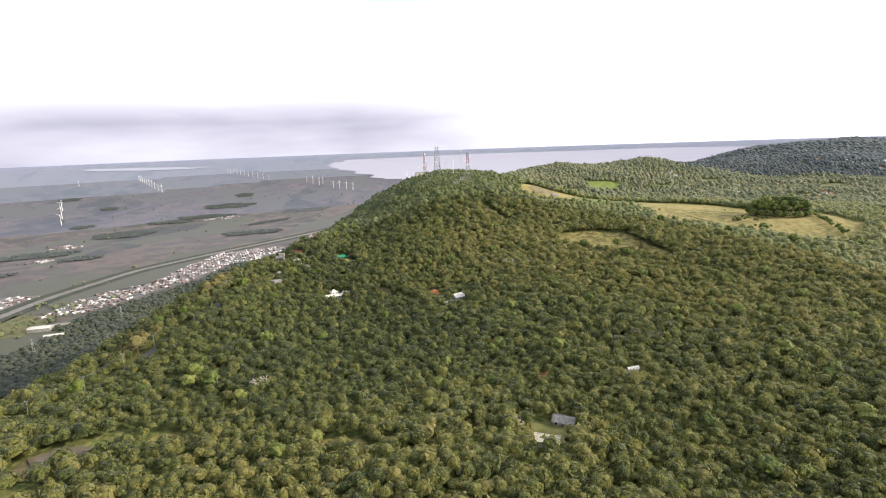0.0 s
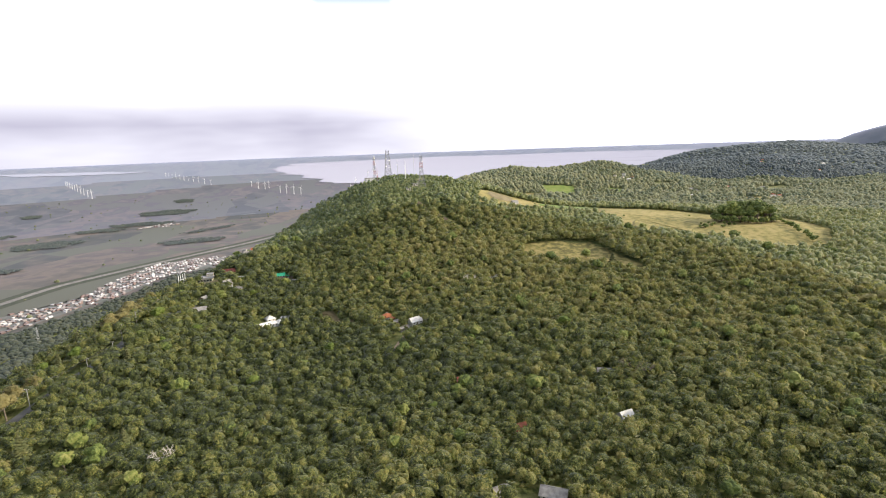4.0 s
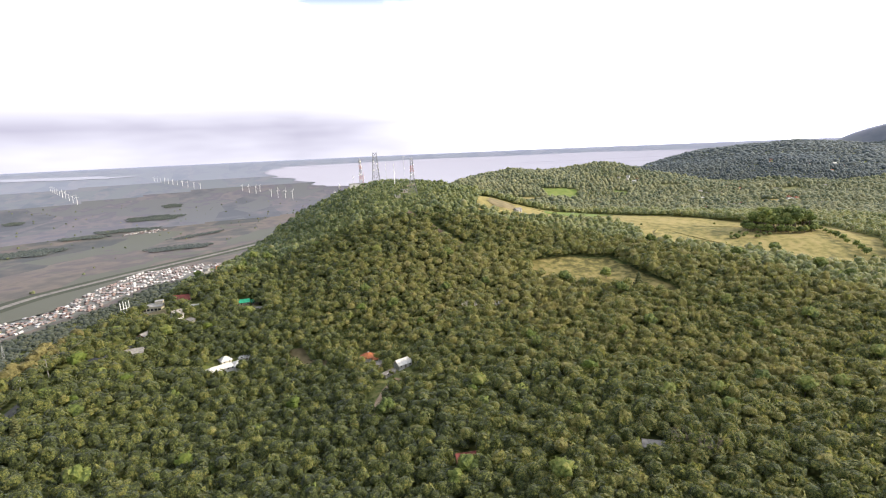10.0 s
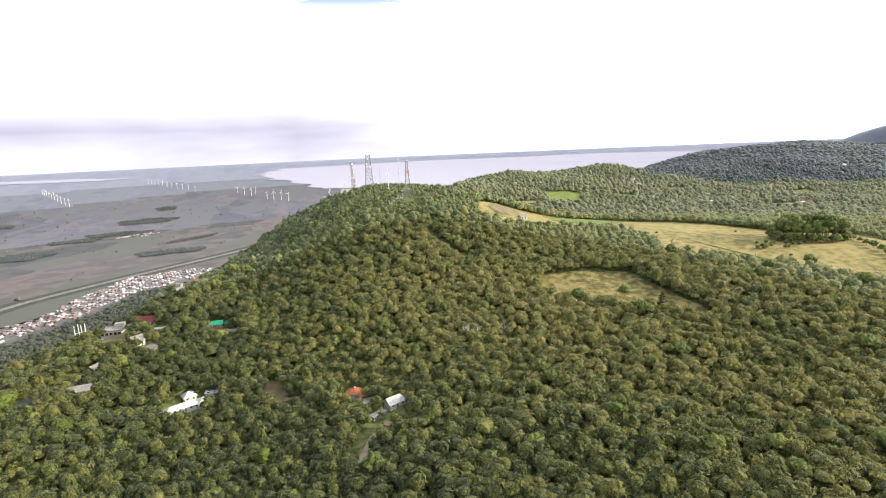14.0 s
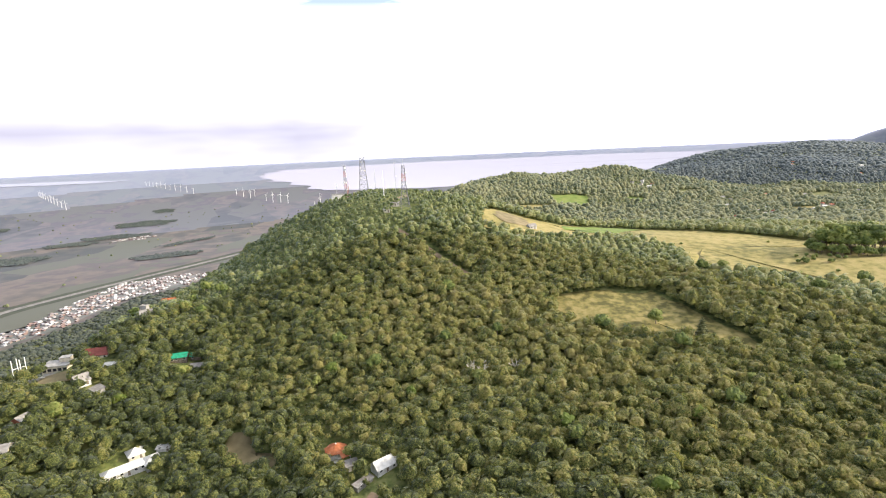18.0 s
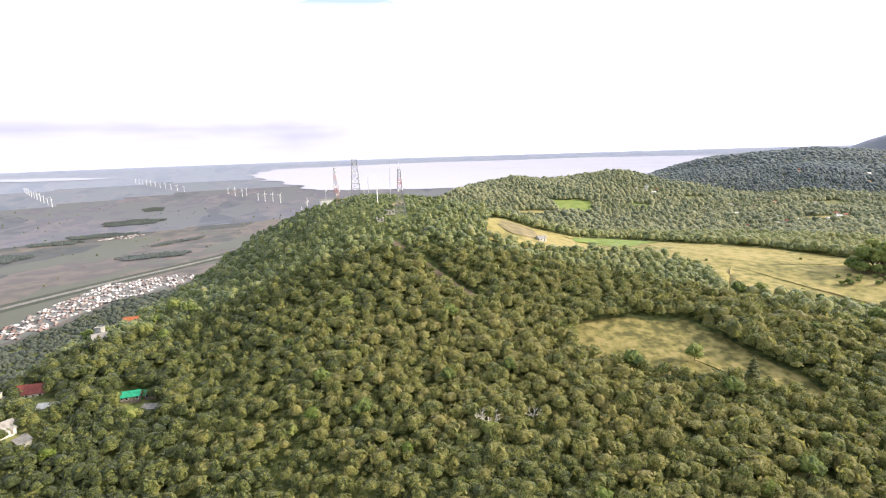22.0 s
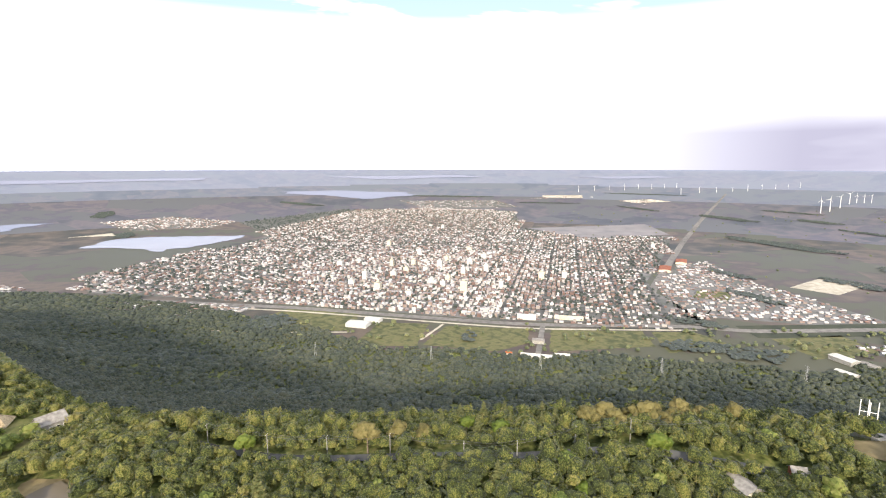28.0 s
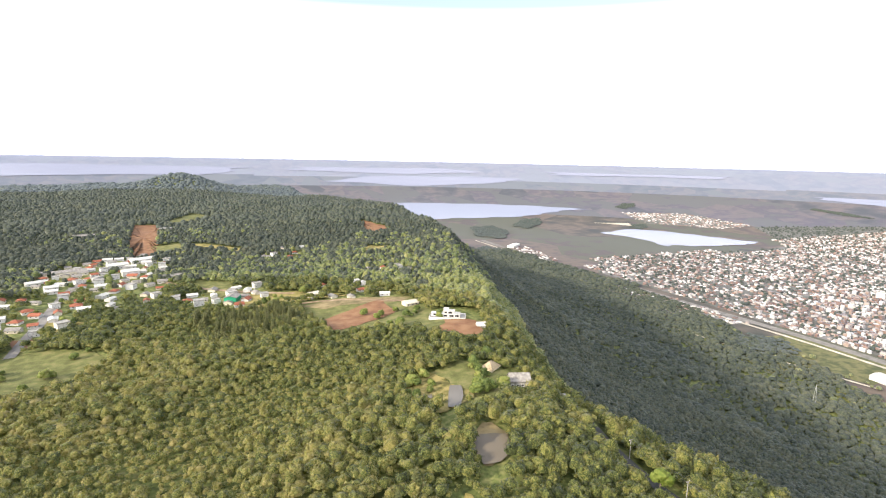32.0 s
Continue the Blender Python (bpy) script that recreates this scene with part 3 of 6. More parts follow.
opened("bare_yard", [(89, -270), (75, -268), (59, -249), (63, -241), (82, -249)], SOIL, "bare reddish yard by the pasture", "yard")

pond_a = patch("pond", [(-136.5, -11), (-131.5, -15), (-123, -3), (-115, 8), (-120, 12.5), (-129, 1)], POND, "narrow grey-brown pond in the lawn", "pond", lift=1.3, wobble=0.5, rings=3)
pond_b = patch("pond", [(-121, 43), (-112, 39), (-104, 43), (-103, 53), (-110, 58), (-118, 54)], POND, "round grey-brown pond with an earth bank", "pond", lift=1.2, wobble=1.6, rings=3)
pond_c = patch("pond", [(-119, -12), (-112, -14), (-110, -9), (-116, -7)], POND, "small dark pond at the wood's edge", "pond", lift=1.2, wobble=0.4, rings=2)

TRACKS = [
    ([(-181, 20), (-172, 45), (-158, 66), (-152, 96), (-150, 140), (-149, 190), (-145, 212), (-150, 240), (-152, 262), (-140, 300)], 5.0),
    ([(8, 505), (34, 480), (53, 455), (70, 440)], 4.0),
    ([(-165, 186), (-168, 218), (-176, 296)], 3.5),
    ([(20, 275), (10, 262), (12, 240)], 4.0),
    ([(96, 676), (60, 640), (20, 600), (0, 560)], 5.0),
    ([(-20, -640), (10, -540), (40, -480), (60, -400), (70, -300), (80, -230)], 7.0),
    ([(-55, -225), (-95, -262), (-150, -240), (-200, -190)], 4.5),
    ([(-25, -420), (-60, -370), (-90, -330), (-130, -290)], 5.0),
]
tracks = [ribbon("track", TRACKS[0][0], 5.0, ASPHALT, "narrow worn tarmac lane along the ridge", "lane"),
          ribbon("track", TRACKS[1][0], 4.0, EARTH, "dirt track through the forest", "track"),
          ribbon("track", TRACKS[4][0], 5.0, EARTH, "dirt track to the masts", "track"),
          ribbon("track", TRACKS[5][0], 7.0, LANE, "village road on the plateau", "road"),
          ribbon("track", TRACKS[6][0], 4.5, EARTH, "dirt track past the ploughed field", "track"),
          ribbon("track", TRACKS[7][0], 5.0, EARTH, "dirt road between scattered houses", "track"),
          ribbon("track", TRACKS[3][0], 4.0, EARTH, "dirt drive to the small houses", "track")]

# the plain: highway, avenue, streets
# Flat dark ribbon added in place of the tree line beside the highway.
ribbon("verge", [(-1180, 800), (-1200, 960), (-1225, 1153), (-1200, 1478), (-1085, 1737), (-860, 2180), (-700, 2600)], 90, VERGE, "dark verge strip standing in for trees along the highway", "verge", lift=0.35, step=40)
ribbon("highway", [(-1450, -1750), (-1380, -1250), (-1330, -800), (-1290, -300), (-1228, 60), (-1200, 240), (-1192, 340), (-1205, 560), (-1212, 690), (-1180, 800), (-1200, 960), (-1225, 1153), (-1200, 1478), (-1085, 1737), (-860, 2180), (-700, 2600)], 26, LANE, "grey dual highway along the foot of the ridge", "highway", lift=0.5, step=40)
ribbon("highway", [(-1420, -1760), (-1350, -1250), (-1300, -800), (-1258, -300), (-1196, 60), (-1168, 240), (-1160, 340), (-1172, 560), (-1180, 690)], 10, PALE, "pale service road beside the highway", "road", lift=0.6, step=40)
ribbon("avenue", [(-1300, 600), (-1588, 712), (-2582, 1152), (-3725, 1694), (-7000, 3300)], 26, LANE, "wide grey avenue leaving the town", "avenue", lift=0.6, step=60)
ribbon("lane", [(-1060, 55), (-1180, 95)], 7, PALE, "pale farm lane across the green fields", "lane", lift=0.6)
ribbon("lane", [(-990, 305), (-1190, 335)], 12, LANE, "road joining the highway", "road", lift=0.7)
ribbon("lane", [(-1100, -110), (-1080, -330), (-1060, -640)], 7, PALE, "pale lane at the edge of the woods", "lane", lift=0.7, step=30)

FOOT = [
    ([(-1010, -90), (-1180, -60), (-1180, 60), (-1020, 50)], FIELD, "green field at the foot of the ridge"),
    ([(-1030, 62), (-1165, 104), (-1160, 300), (-1060, 290), (-1000, 220)], FIELD, "green field at the foot of the ridge"),
    ([(-1010, 330), (-1155, 350), (-1165, 560), (-1060, 560)], FIELD, "rough olive field at the foot of the ridge"),
    ([(-1000, -240), (-1090, -160), (-1090, -280), (-1040, -320)], FIELD, "green field at the foot of the ridge"),
    ([(-1020, 575), (-1160, 580), (-1165, 680), (-1090, 720)], FIELD, "rough olive field at the foot of the ridge"),
    ([(-1080, -420), (-1280, -330), (-1270, -130), (-1110, -120)], FIELD, "rough olive field at the foot of the ridge"),
    ([(-1010, 860), (-1130, 830), (-1170, 1000), (-1060, 1010)], FIELD, "dry field by the highway"),
    ([(-3134, 440), (-3400, 1215), (-2900, 1200), (-2700, 700)], FALLOW, "brown fallow field beyond the town"),
    ([(-1500, 800), (-1600, 860), (-1560, 940), (-1460, 880)], FIELD, "green field among the suburbs"),
    ([(-1650, 1150), (-1800, 1330), (-1700, 1420), (-1560, 1240)], PALE, "bare pale earth plot on the plain"),
]
for poly, mat, label in FOOT:
    patch("plain_field", poly, mat, label, "field", lift=0.35, wobble=1.5)

LAGOONS = [
    ([(-2120, -1228), (-2180, -1260), (-2240, -1180), (-2420, -1120), (-2560, -1085), (-2660, -1100), (-2620, -1300), (-2590, -1460), (-2500, -1700), (-2180, -1680), (-2200, -1450)], "small grey-blue lagoon beside the town"),
    ([(-1500, -2450), (-1676, -2543), (-2000, -2480), (-2282, -2423), (-2600, -2520), (-2900, -2620), (-3137, -2607), (-3000, -2850), (-2700, -3200), (-2237, -3500), (-1700, -3700), (-900, -3900), (-700, -3300)], "broad pale lagoon below the ridge"),
    ([(-3400, -5600), (-3723, -5740), (-4800, -6000), (-5413, -6302), (-6500, -7200), (-6000, -8200), (-4000, -8500), (-2600, -7000)], "pale lagoon far on the plain"),
    ([(-5600, -1143), (-6346, -651), (-7000, -900), (-7400, -2000), (-7020, -2606), (-6500, -2300), (-6200, -1700)], "bright lagoon beyond the town"),
    ([(-1387, 5940), (-600, 5700), (300, 5600), (2500, 6200), (7000, 9000), (11000, 14000), (6000, 19000), (-1000, 19500), (-5200, 16500), (-4600, 13000), (-3819, 10765), (-3000, 9000), (-2000, 7200)], "vast pale lagoon behind the ridge"),
    ([(-11000, 12500), (-8200, 12000), (-8000, 13200), (-12000, 15500), (-15000, 15500)], "thin bright lagoon on the horizon"),
    ([(-9000, -9000), (-12000, -6500), (-14000, -7500), (-11000, -11000)], "bright lagoon on the horizon"),
    ([(-13000, -2500), (-16000, 200), (-18500, -800), (-15500, -4500)], "bright lagoon on the horizon"),
    ([(-14000, 3500), (-15500, 6000), (-17500, 5500), (-16000, 3000)], "bright lagoon on the horizon"),
    ([(-5200, -9500), (-8000, -10500), (-9500, -14000), (-5000, -15000), (-3500, -12000)], "bright lagoon on the horizon"),
    ([(2000, -9000), (-1500, -9500), (-3000, -14000), (1500, -17000), (6000, -14000)], "wide bright lagoon behind the ridge"),
]


def lagoon(poly, label):
    pts = []
    n = len(poly)
    for i in range(n):
        (x0, y0), (x1, y1) = poly[i], poly[(i + 1) % n]
        for k in range(8):
            t = k / 8
            x, y = x0 + (x1 - x0) * t, y0 + (y1 - y0) * t
            w = 0.045 * math.hypot(x1 - x0, y1 - y0)
            pts.append((x + w * math.sin(k * 0.9 + i * 2.1), y + w * math.sin(k * 1.1 + i)))
    pts = np.array(pts)
    c = pts.mean(0)
    m, rings = len(pts), 14
    xy = np.concatenate([c[None]] + [c + (pts - c) * ((k + 1) / rings) for k in range(rings)])
    far = np.hypot(xy[:, 0], xy[:, 1])
    verts, _ = squeeze(np.column_stack([xy, 0.4 + far * 0.0006]))
    faces = [(0, 1 + j, 1 + (j + 1) % m) for j in range(m)]
    for k in range(rings - 1):
        o, q = 1 + k * m, 1 + (k + 1) * m
        for j in range(m):
            j2 = (j + 1) % m
            faces += [(o + j, q + j, q + j2), (o + j, q + j2, o + j2)]
    faces = np.array(faces)
    a, b, c = verts[faces[:, 0]], verts[faces[:, 1]], verts[faces[:, 2]]
    under = np.cross(b - a, c - a)[:, 2] < 0
    faces[under] = faces[under][:, ::-1]
    return tagged(raw("water", verts, faces, [LAKE_PALE if "vast" in label else LAKE]), label, "lagoon", kind="structure")


for poly, label in LAGOONS:
    lagoon(poly, label)

# ---- where the plateau's scattered houses stand ----
VILLAGES = [  # outline of a settlement and how many houses it holds
    ([(-45, -570), (10, -590), (70, -540), (100, -450), (60, -400), (0, -420), (-36, -490)], 62),
    ([(50, -400), (110, -400), (110, -280), (60, -270), (40, -330)], 22),
    ([(-110, -345), (-60, -360), (-20, -335), (-70, -280), (-108, -290)], 20),
    ([(-30, -420), (30, -420), (40, -330), (-10, -320)], 12),
    ([(-210, -290), (-150, -300), (-140, -240), (-200, -210)], 7),
    ([(-220, -560), (-160, -560), (-150, -500), (-210, -500)], 7),
    ([(-280, -360), (-230, -360), (-230, -310), (-270, -310)], 6),
    ([(400, 1160), (470, 1160), (470, 1230), (400, 1210)], 6),
    ([(440, 860), (720, 840), (760, 1120), (540, 1180), (470, 960)], 30),
    ([(800, 1100), (1100, 1200), (1100, 1500), (850, 1450)], 14),
]
vrng = random.Random(21)
HOMES = []
for outline, count in VILLAGES:
    xs, ys = [p[0] for p in outline], [p[1] for p in outline]
    tries = 0
    while count and tries < 4000:
        tries += 1
        hx, hy = vrng.uniform(min(xs), max(xs)), vrng.uniform(min(ys), max(ys))
        if inside(np.array([hx]), np.array([hy]), outline)[0] and all(math.hypot(hx - q[0], hy - q[1]) > 14 for q in HOMES):
            HOMES.append((hx, hy, vrng.choice((0, 0, 90, 20, -25, 60))))
            count -= 1

# ---- forest ----
rng = np.random.default_rng(7)
SPOTS = [  # cleared round houses, masts and ponds, some towards the camera: x, y, radius
    (0, 300, 9), (-86, 297, 11), (21, 285, 9), (-146.5, 372, 9), (-102, 373, 10), (-132, 287, 5), (120, 546, 7), (-184, 360, 7),
    (67, 105, 7), (85, 103, 8), (77, 84, 9), (-163, 362, 14), (-131, 362, 8), (-134, 340, 6), (-124.5, 337, 5),
    (-138, 309, 6), (-91, 368, 6), (-163, 478, 10), (-158, 469, 7), (-152, 429, 9), (-147, 421, 6), (-198, -116, 24), (-164, -22, 8), (-164, 3, 9), (13, 540, 12), (-40, 662, 13), (-59, 653, 9), (-60, 616, 11), (-9, 576, 5), (0, 595, 4), (-40, 620, 6),
    *((q[0], q[1] + (5 if q[1] < 0 else -5), 10) for q in HOMES), (363, 505, 28),
    (-92, 291, 7), (-80, 308, 5), (13, 276, 5), (8, 290, 5), (-178, 362, 9), (-160, 441, 5), (-172, 471, 6), (-203, -84, 6), (-176, 22, 6), (-126, -1, 9), (-118, 9, 8), (-111, 17, 7), (-105, 26, 6), (-112, 49, 8), (-105, 59, 7), (-100, 67, 7), (-152, -8, 18), (-126, -20, 13), (-154, 350, 9), (-147, 341, 8), (-143, 368, 8), (-137, 360, 7),
]


def lanes(spots):
    """Adds clearings before the houses towards the camera's path, so that they come into view."""
    more = []
    for x, y, r in spots:
        tx, ty = (50, min(y - 60, 150)) if y > 60 else (20, 200)
        d = math.hypot(tx - x, ty - y)
        for q in (0.75,) if y > 60 else (0.75, 1.45):
            more.append((x + (tx - x) / d * r * q, y + (ty - y) / d * r * q, r * 0.5))
    return [(x, y, r * (0.82 if y > 60 else 1.0)) for x, y, r in spots] + more


SPOTS = lanes(SPOTS) + [(56, 201, 6), (55, 196, 3.5), (79, 152, 4.2), (131, 201, 5), (131, 196, 3), (127, 154, 4.5), (137, 156, 4), (126, 150, 2.5)]  # the last stand close under the trees


def crown_form(seed, level, leaves, lobes=7, squash=0.8, size=0.30, core=1.0):
    """Vertices and triangles of one crown of radius 1: a lobed body, and loose sprays of leaves on it."""
    g = np.random.default_rng(seed)
    bm = bmesh.new()
    bmesh.ops.create_icosphere(bm, subdivisions=level, radius=1)
    v = np.array([q.co[:] for q in bm.verts])
    f = np.array([[q.index for q in t.verts] for t in bm.faces])
    bm.free()
    ways = g.normal(size=(lobes, 3))
    ways[:, 2] = np.abs(ways[:, 2]) * 0.8
    ways /= np.linalg.norm(ways, axis=1)[:, None]
    amps = g.uniform(0.18, 0.42, lobes)

    def body(d):
        return 0.72 + (amps * np.exp(-((1 - d @ ways.T) / 0.16))).sum(1)

    rad = body(v) * g.uniform(0.9, 1.1, len(v))
    v2 = v * (rad * core)[:, None]
    keep = v[f].mean(1)[:, 2] > -0.2
    f = f[keep]
    used = np.unique(f)
    back = np.full(len(v), -1)
    back[used] = np.arange(len(used))
    v2, f = v2[used], back[f]
    if leaves:
        d = g.normal(size=(leaves, 3))
        d[:, 2] = np.abs(d[:, 2]) - 0.35
        d /= np.linalg.norm(d, axis=1)[:, None]
        c = d * (body(d) * g.uniform(0.80, 1.14, leaves))[:, None]
        a = np.cross(d, g.normal(size=(leaves, 3)))
        a /= np.linalg.norm(a, axis=1)[:, None]
        b = np.cross(d, a) + 0.55 * d * g.uniform(-1, 1, (leaves, 1))
        c = c - b * (size * 0.35)
        s = g.uniform(0.6, 1.3, (leaves, 1)) * size
        tri = np.stack([c - a * s * 0.75, c + a * s * 0.75, c + b * s * 1.2], 1).reshape(-1, 3)
        f = np.concatenate([f, len(v2) + np.arange(3 * leaves).reshape(-1, 3)])
        v2 = np.concatenate([v2, tri])
    v2[:, 2] *= squash
    return v2, f


def dome_form(seed, sides=7, squash=0.9):
    """A small far crown of radius 1: an uneven dome of two rings and a peak."""
    g = np.random.default_rng(seed)
    a = np.arange(sides) * 2 * math.pi / sides
    low = np.column_stack([np.cos(a), np.sin(a), np.full(sides, -0.35)]) * g.uniform(0.85, 1.1, (sides, 1))
    mid = np.column_stack([0.74 * np.cos(a + 0.4), 0.74 * np.sin(a + 0.4), np.full(sides, 0.52)]) * g.uniform(0.82, 1.18, (sides, 1))
    v = np.concatenate([low, mid, [(g.uniform(-0.15, 0.15), g.uniform(-0.15, 0.15), g.uniform(0.85, 1.1))]])
    f = []
    for i in range(sides):
        j = (i + 1) % sides
        f += [(i, j, sides + i), (j, sides + j, sides + i), (sides + i, sides + j, 2 * sides)]
    v[:, 2] *= squash
    return v, np.array(f)


def mound_form(seed, sides=6):
    """The low crown of a very distant tree: one ring and a peak."""
    g = np.random.default_rng(seed)
    a = np.arange(sides) * 2 * math.pi / sides
    ring = np.column_stack([np.cos(a), np.sin(a), np.full(sides, -0.12)]) * g.uniform(0.85, 1.15, (sides, 1))
    v = np.concatenate([ring, [(g.uniform(-0.2, 0.2), g.uniform(-0.2, 0.2), g.uniform(0.26, 0.42))]])
    return v, np.array([(i, (i + 1) % sides, sides) for i in range(sides)])


def leafy_form(seed, leaves, sides=8, size=0.3, squash=1.0, core=0.8):
    """A crown of radius 1: a small lumpy dome inside a coat of loose, tilted sprays of leaves."""
    g = np.random.default_rng(seed)
    v, f = dome_form(seed + 500, sides, 1.0)
    v = v * core
    bumps = g.normal(size=(5, 3))
    bumps[:, 2] = np.abs(bumps[:, 2])
    bumps /= np.linalg.norm(bumps, axis=1)[:, None]
    d = g.normal(size=(leaves, 3))
    d[:, 2] = np.abs(d[:, 2]) - 0.25
    d /= np.linalg.norm(d, axis=1)[:, None]
    out = 0.78 + 0.30 * np.exp(-((1 - d @ bumps.T) / 0.14)).max(1)
    c = d * (out * g.uniform(0.86, 1.08, leaves))[:, None]
    a = np.cross(d, g.normal(size=(leaves, 3)))
    a /= np.linalg.norm(a, axis=1)[:, None]
    b = np.cross(d, a) + 0.9 * d * g.uniform(-1, 1, (leaves, 1))
    s = g.uniform(0.6, 1.35, (leaves, 1)) * size
    c = c - b * s * 0.4
    tri = np.stack([c - a * s * 0.8, c + a * s * 0.8, c + b * s * 1.2], 1).reshape(-1, 3)
    f = np.concatenate([f, len(v) + np.arange(3 * leaves).reshape(-1, 3)])
    v = np.concatenate([v, tri])
    v[:, 2] *= squash
    return v, f


def wanted(x, y):
    """Where forest stands: off the open land, roads and yards."""
    ok = np.ones(len(x), bool)
    for outline, _ in VILLAGES[:4]:
        ok &= ~inside(x, y, outline) | (np.sin(x * 12.9898 + y * 78.233) > 0.45)
    for poly in OPEN:
        ok &= ~inside(x, y, poly)
    for cx, cy, r in SPOTS:
        ok &= np.hypot(x - cx, y - cy) > r
    for pts, w in TRACKS:
        for (x0, y0), (x1, y1) in zip(pts[:-1], pts[1:]):
            dx, dy = x1 - x0, y1 - y0
            t = np.clip(((x - x0) * dx + (y - y0) * dy) / (dx * dx + dy * dy), 0, 1)
            ok &= np.hypot(x - x0 - t * dx, y - y0 - t * dy) > w * 0.5 + 1.8
    return ok


def flight_distance(x, y):
    """Distance in plan from the line of flight."""
    yy = np.clip(y, -116, 205)
    return np.hypot(x - 52, y - yy)


def sector(x, y):
    """The land that lies before the flight: ahead while it goes, and to the west and south where it turns."""
    def fan(ax, ay, lo, hi):
        a = np.degrees(np.arctan2(x - ax, y - ay))
        return (((a - lo) % 360) < (hi - lo)) & (np.hypot(x - ax, y - ay) > 120)
    see = fan(62, -130, -52, 37) | fan(55, -20, -48, 42) | fan(54, 80, -46, 42) | fan(48, 160, -56, 38)
    return see | fan(30, 204, -194, 0)


def scatter(lo, hi, step, seen=True):
    """Jittered grid of forest points between two distances from the flight."""
    n = int((hi + 420) / step)
    gx, gy = np.meshgrid(np.arange(-n, n + 1) * step, np.arange(-n, n + 1) * step)
    x = (gx + rng.uniform(-0.46, 0.46, gx.shape) * step).ravel() + 20
    y = (gy + rng.uniform(-0.46, 0.46, gy.shape) * step).ravel() + 60
    d = flight_distance(x, y)
    k = (d >= lo) & (d < hi) & (sector(x, y) == seen)
    x, y = x[k], y[k]
    k = ((land(x, y) > 3.0) | wooded_foot(x, y)) & wanted(x, y)
    return x[k], y[k]


def tree_size(x, y, base, vary=0.30):
    """Crown radius: taller stands and low scrub alternate over the ridge."""
    low = 1.0 - bump2(x, y, -28, 612, 0.55, 55, 62)
    return low * base * (1.0 + 0.22 * wave(x, y, 37, 5.0) - bump2(x, y, 10, -70, 0.22, 110, 120)) * np.exp(np.minimum(rng.normal(0, vary, len(x)), 0.5))


def forest(name, x, y, r, forms, mat, label, rise=0.95, smooth=False):
    """One mesh of many crowns standing on the ground."""
    z = land(x, y)
    which = rng.integers(0, len(forms), len(x))
    turn = rng.uniform(0, 2 * math.pi, len(x))
    tall = rng.uniform(0.85, 1.35, len(x))
    lift = rng.uniform(-0.2, 0.3, len(x)) * np.minimum(r, 4.0)
    allv, allf, tints, off = [], [], [], 0
    # Besides random tone, tint holds the ridge's sunlit and shaded stretches as leaf colour.
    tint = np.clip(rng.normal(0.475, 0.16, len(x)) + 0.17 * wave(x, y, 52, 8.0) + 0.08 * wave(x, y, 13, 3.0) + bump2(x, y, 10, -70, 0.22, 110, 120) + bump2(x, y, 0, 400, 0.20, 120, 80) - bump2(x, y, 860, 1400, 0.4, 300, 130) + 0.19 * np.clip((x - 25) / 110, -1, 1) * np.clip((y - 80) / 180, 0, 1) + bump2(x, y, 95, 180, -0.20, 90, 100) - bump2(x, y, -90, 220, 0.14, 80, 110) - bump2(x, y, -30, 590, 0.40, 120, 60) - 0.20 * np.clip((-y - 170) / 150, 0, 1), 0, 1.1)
    for k, (v, f) in enumerate(forms):
        ids = np.where(which == k)[0]
        if not len(ids):
            continue
        c, s = np.cos(turn[ids])[:, None], np.sin(turn[ids])[:, None]
        rr = r[ids][:, None]
        vx = (v[None, :, 0] * c - v[None, :, 1] * s) * rr + x[ids][:, None]
        vy = (v[None, :, 0] * s + v[None, :, 1] * c) * rr + y[ids][:, None]
        vz = v[None, :, 2] * rr * tall[ids][:, None] + (z[ids] + r[ids] * rise + 1.2 + lift[ids])[:, None]
        allv.append(np.stack([vx, vy, vz], -1).reshape(-1, 3))
        allf.append((f[None] + (np.arange(len(ids)) * len(v))[:, None, None] + off).reshape(-1, 3))
        tints.append(np.repeat(tint[ids], len(f)))
        off += len(ids) * len(v)
    verts, _ = squeeze(np.concatenate(allv))
    ob = raw(name, verts, np.concatenate(allf), [mat], smooth=smooth)
    at = ob.data.attributes.new("tint", "FLOAT", "FACE")
    at.data.foreach_set("value", np.concatenate(tints).astype(np.float32))
    return tagged(ob, label, "forest", kind="stuff")


NEAR_FORMS = [leafy_form(s, 32, 7, size=0.31, squash=(0.62, 0.8, 1.0)[s % 3], core=0.82) for s in range(18)]
MID_FORMS = [leafy_form(20 + s, 10, 7, size=0.36, squash=(0.85, 1.05)[s % 2], core=0.92) for s in range(10)]
FAR_FORMS = [dome_form(40 + s, 5, (0.75, 0.9, 1.05)[s % 3]) for s in range(9)]
FLANK_FORMS = [leafy_form(70 + s, 4, 5, size=0.45, squash=0.65, core=0.97) for s in range(6)]
FOOT_FORMS = [dome_form(120 + s, 5, 0.55) for s in range(6)]
HILL_FORMS = [dome_form(90 + s, 5, 0.55) for s in range(6)]
x1, y1 = scatter(0, 290, 3.05)
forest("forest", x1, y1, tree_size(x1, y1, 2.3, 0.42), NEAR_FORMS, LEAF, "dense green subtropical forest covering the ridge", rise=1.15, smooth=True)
x2, y2 = scatter(290, 700, 4.4)
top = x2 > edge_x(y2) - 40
# Southward, more crowns take the shaded leaf copy: darkness put into the colour.
shade_mix = top & (np.clip((-y2 - 200) / 420, 0, 0.9) + 0.25 * wave(x2, y2, 70, 6.0) * (y2 < -200) > rng.random(len(x2)))
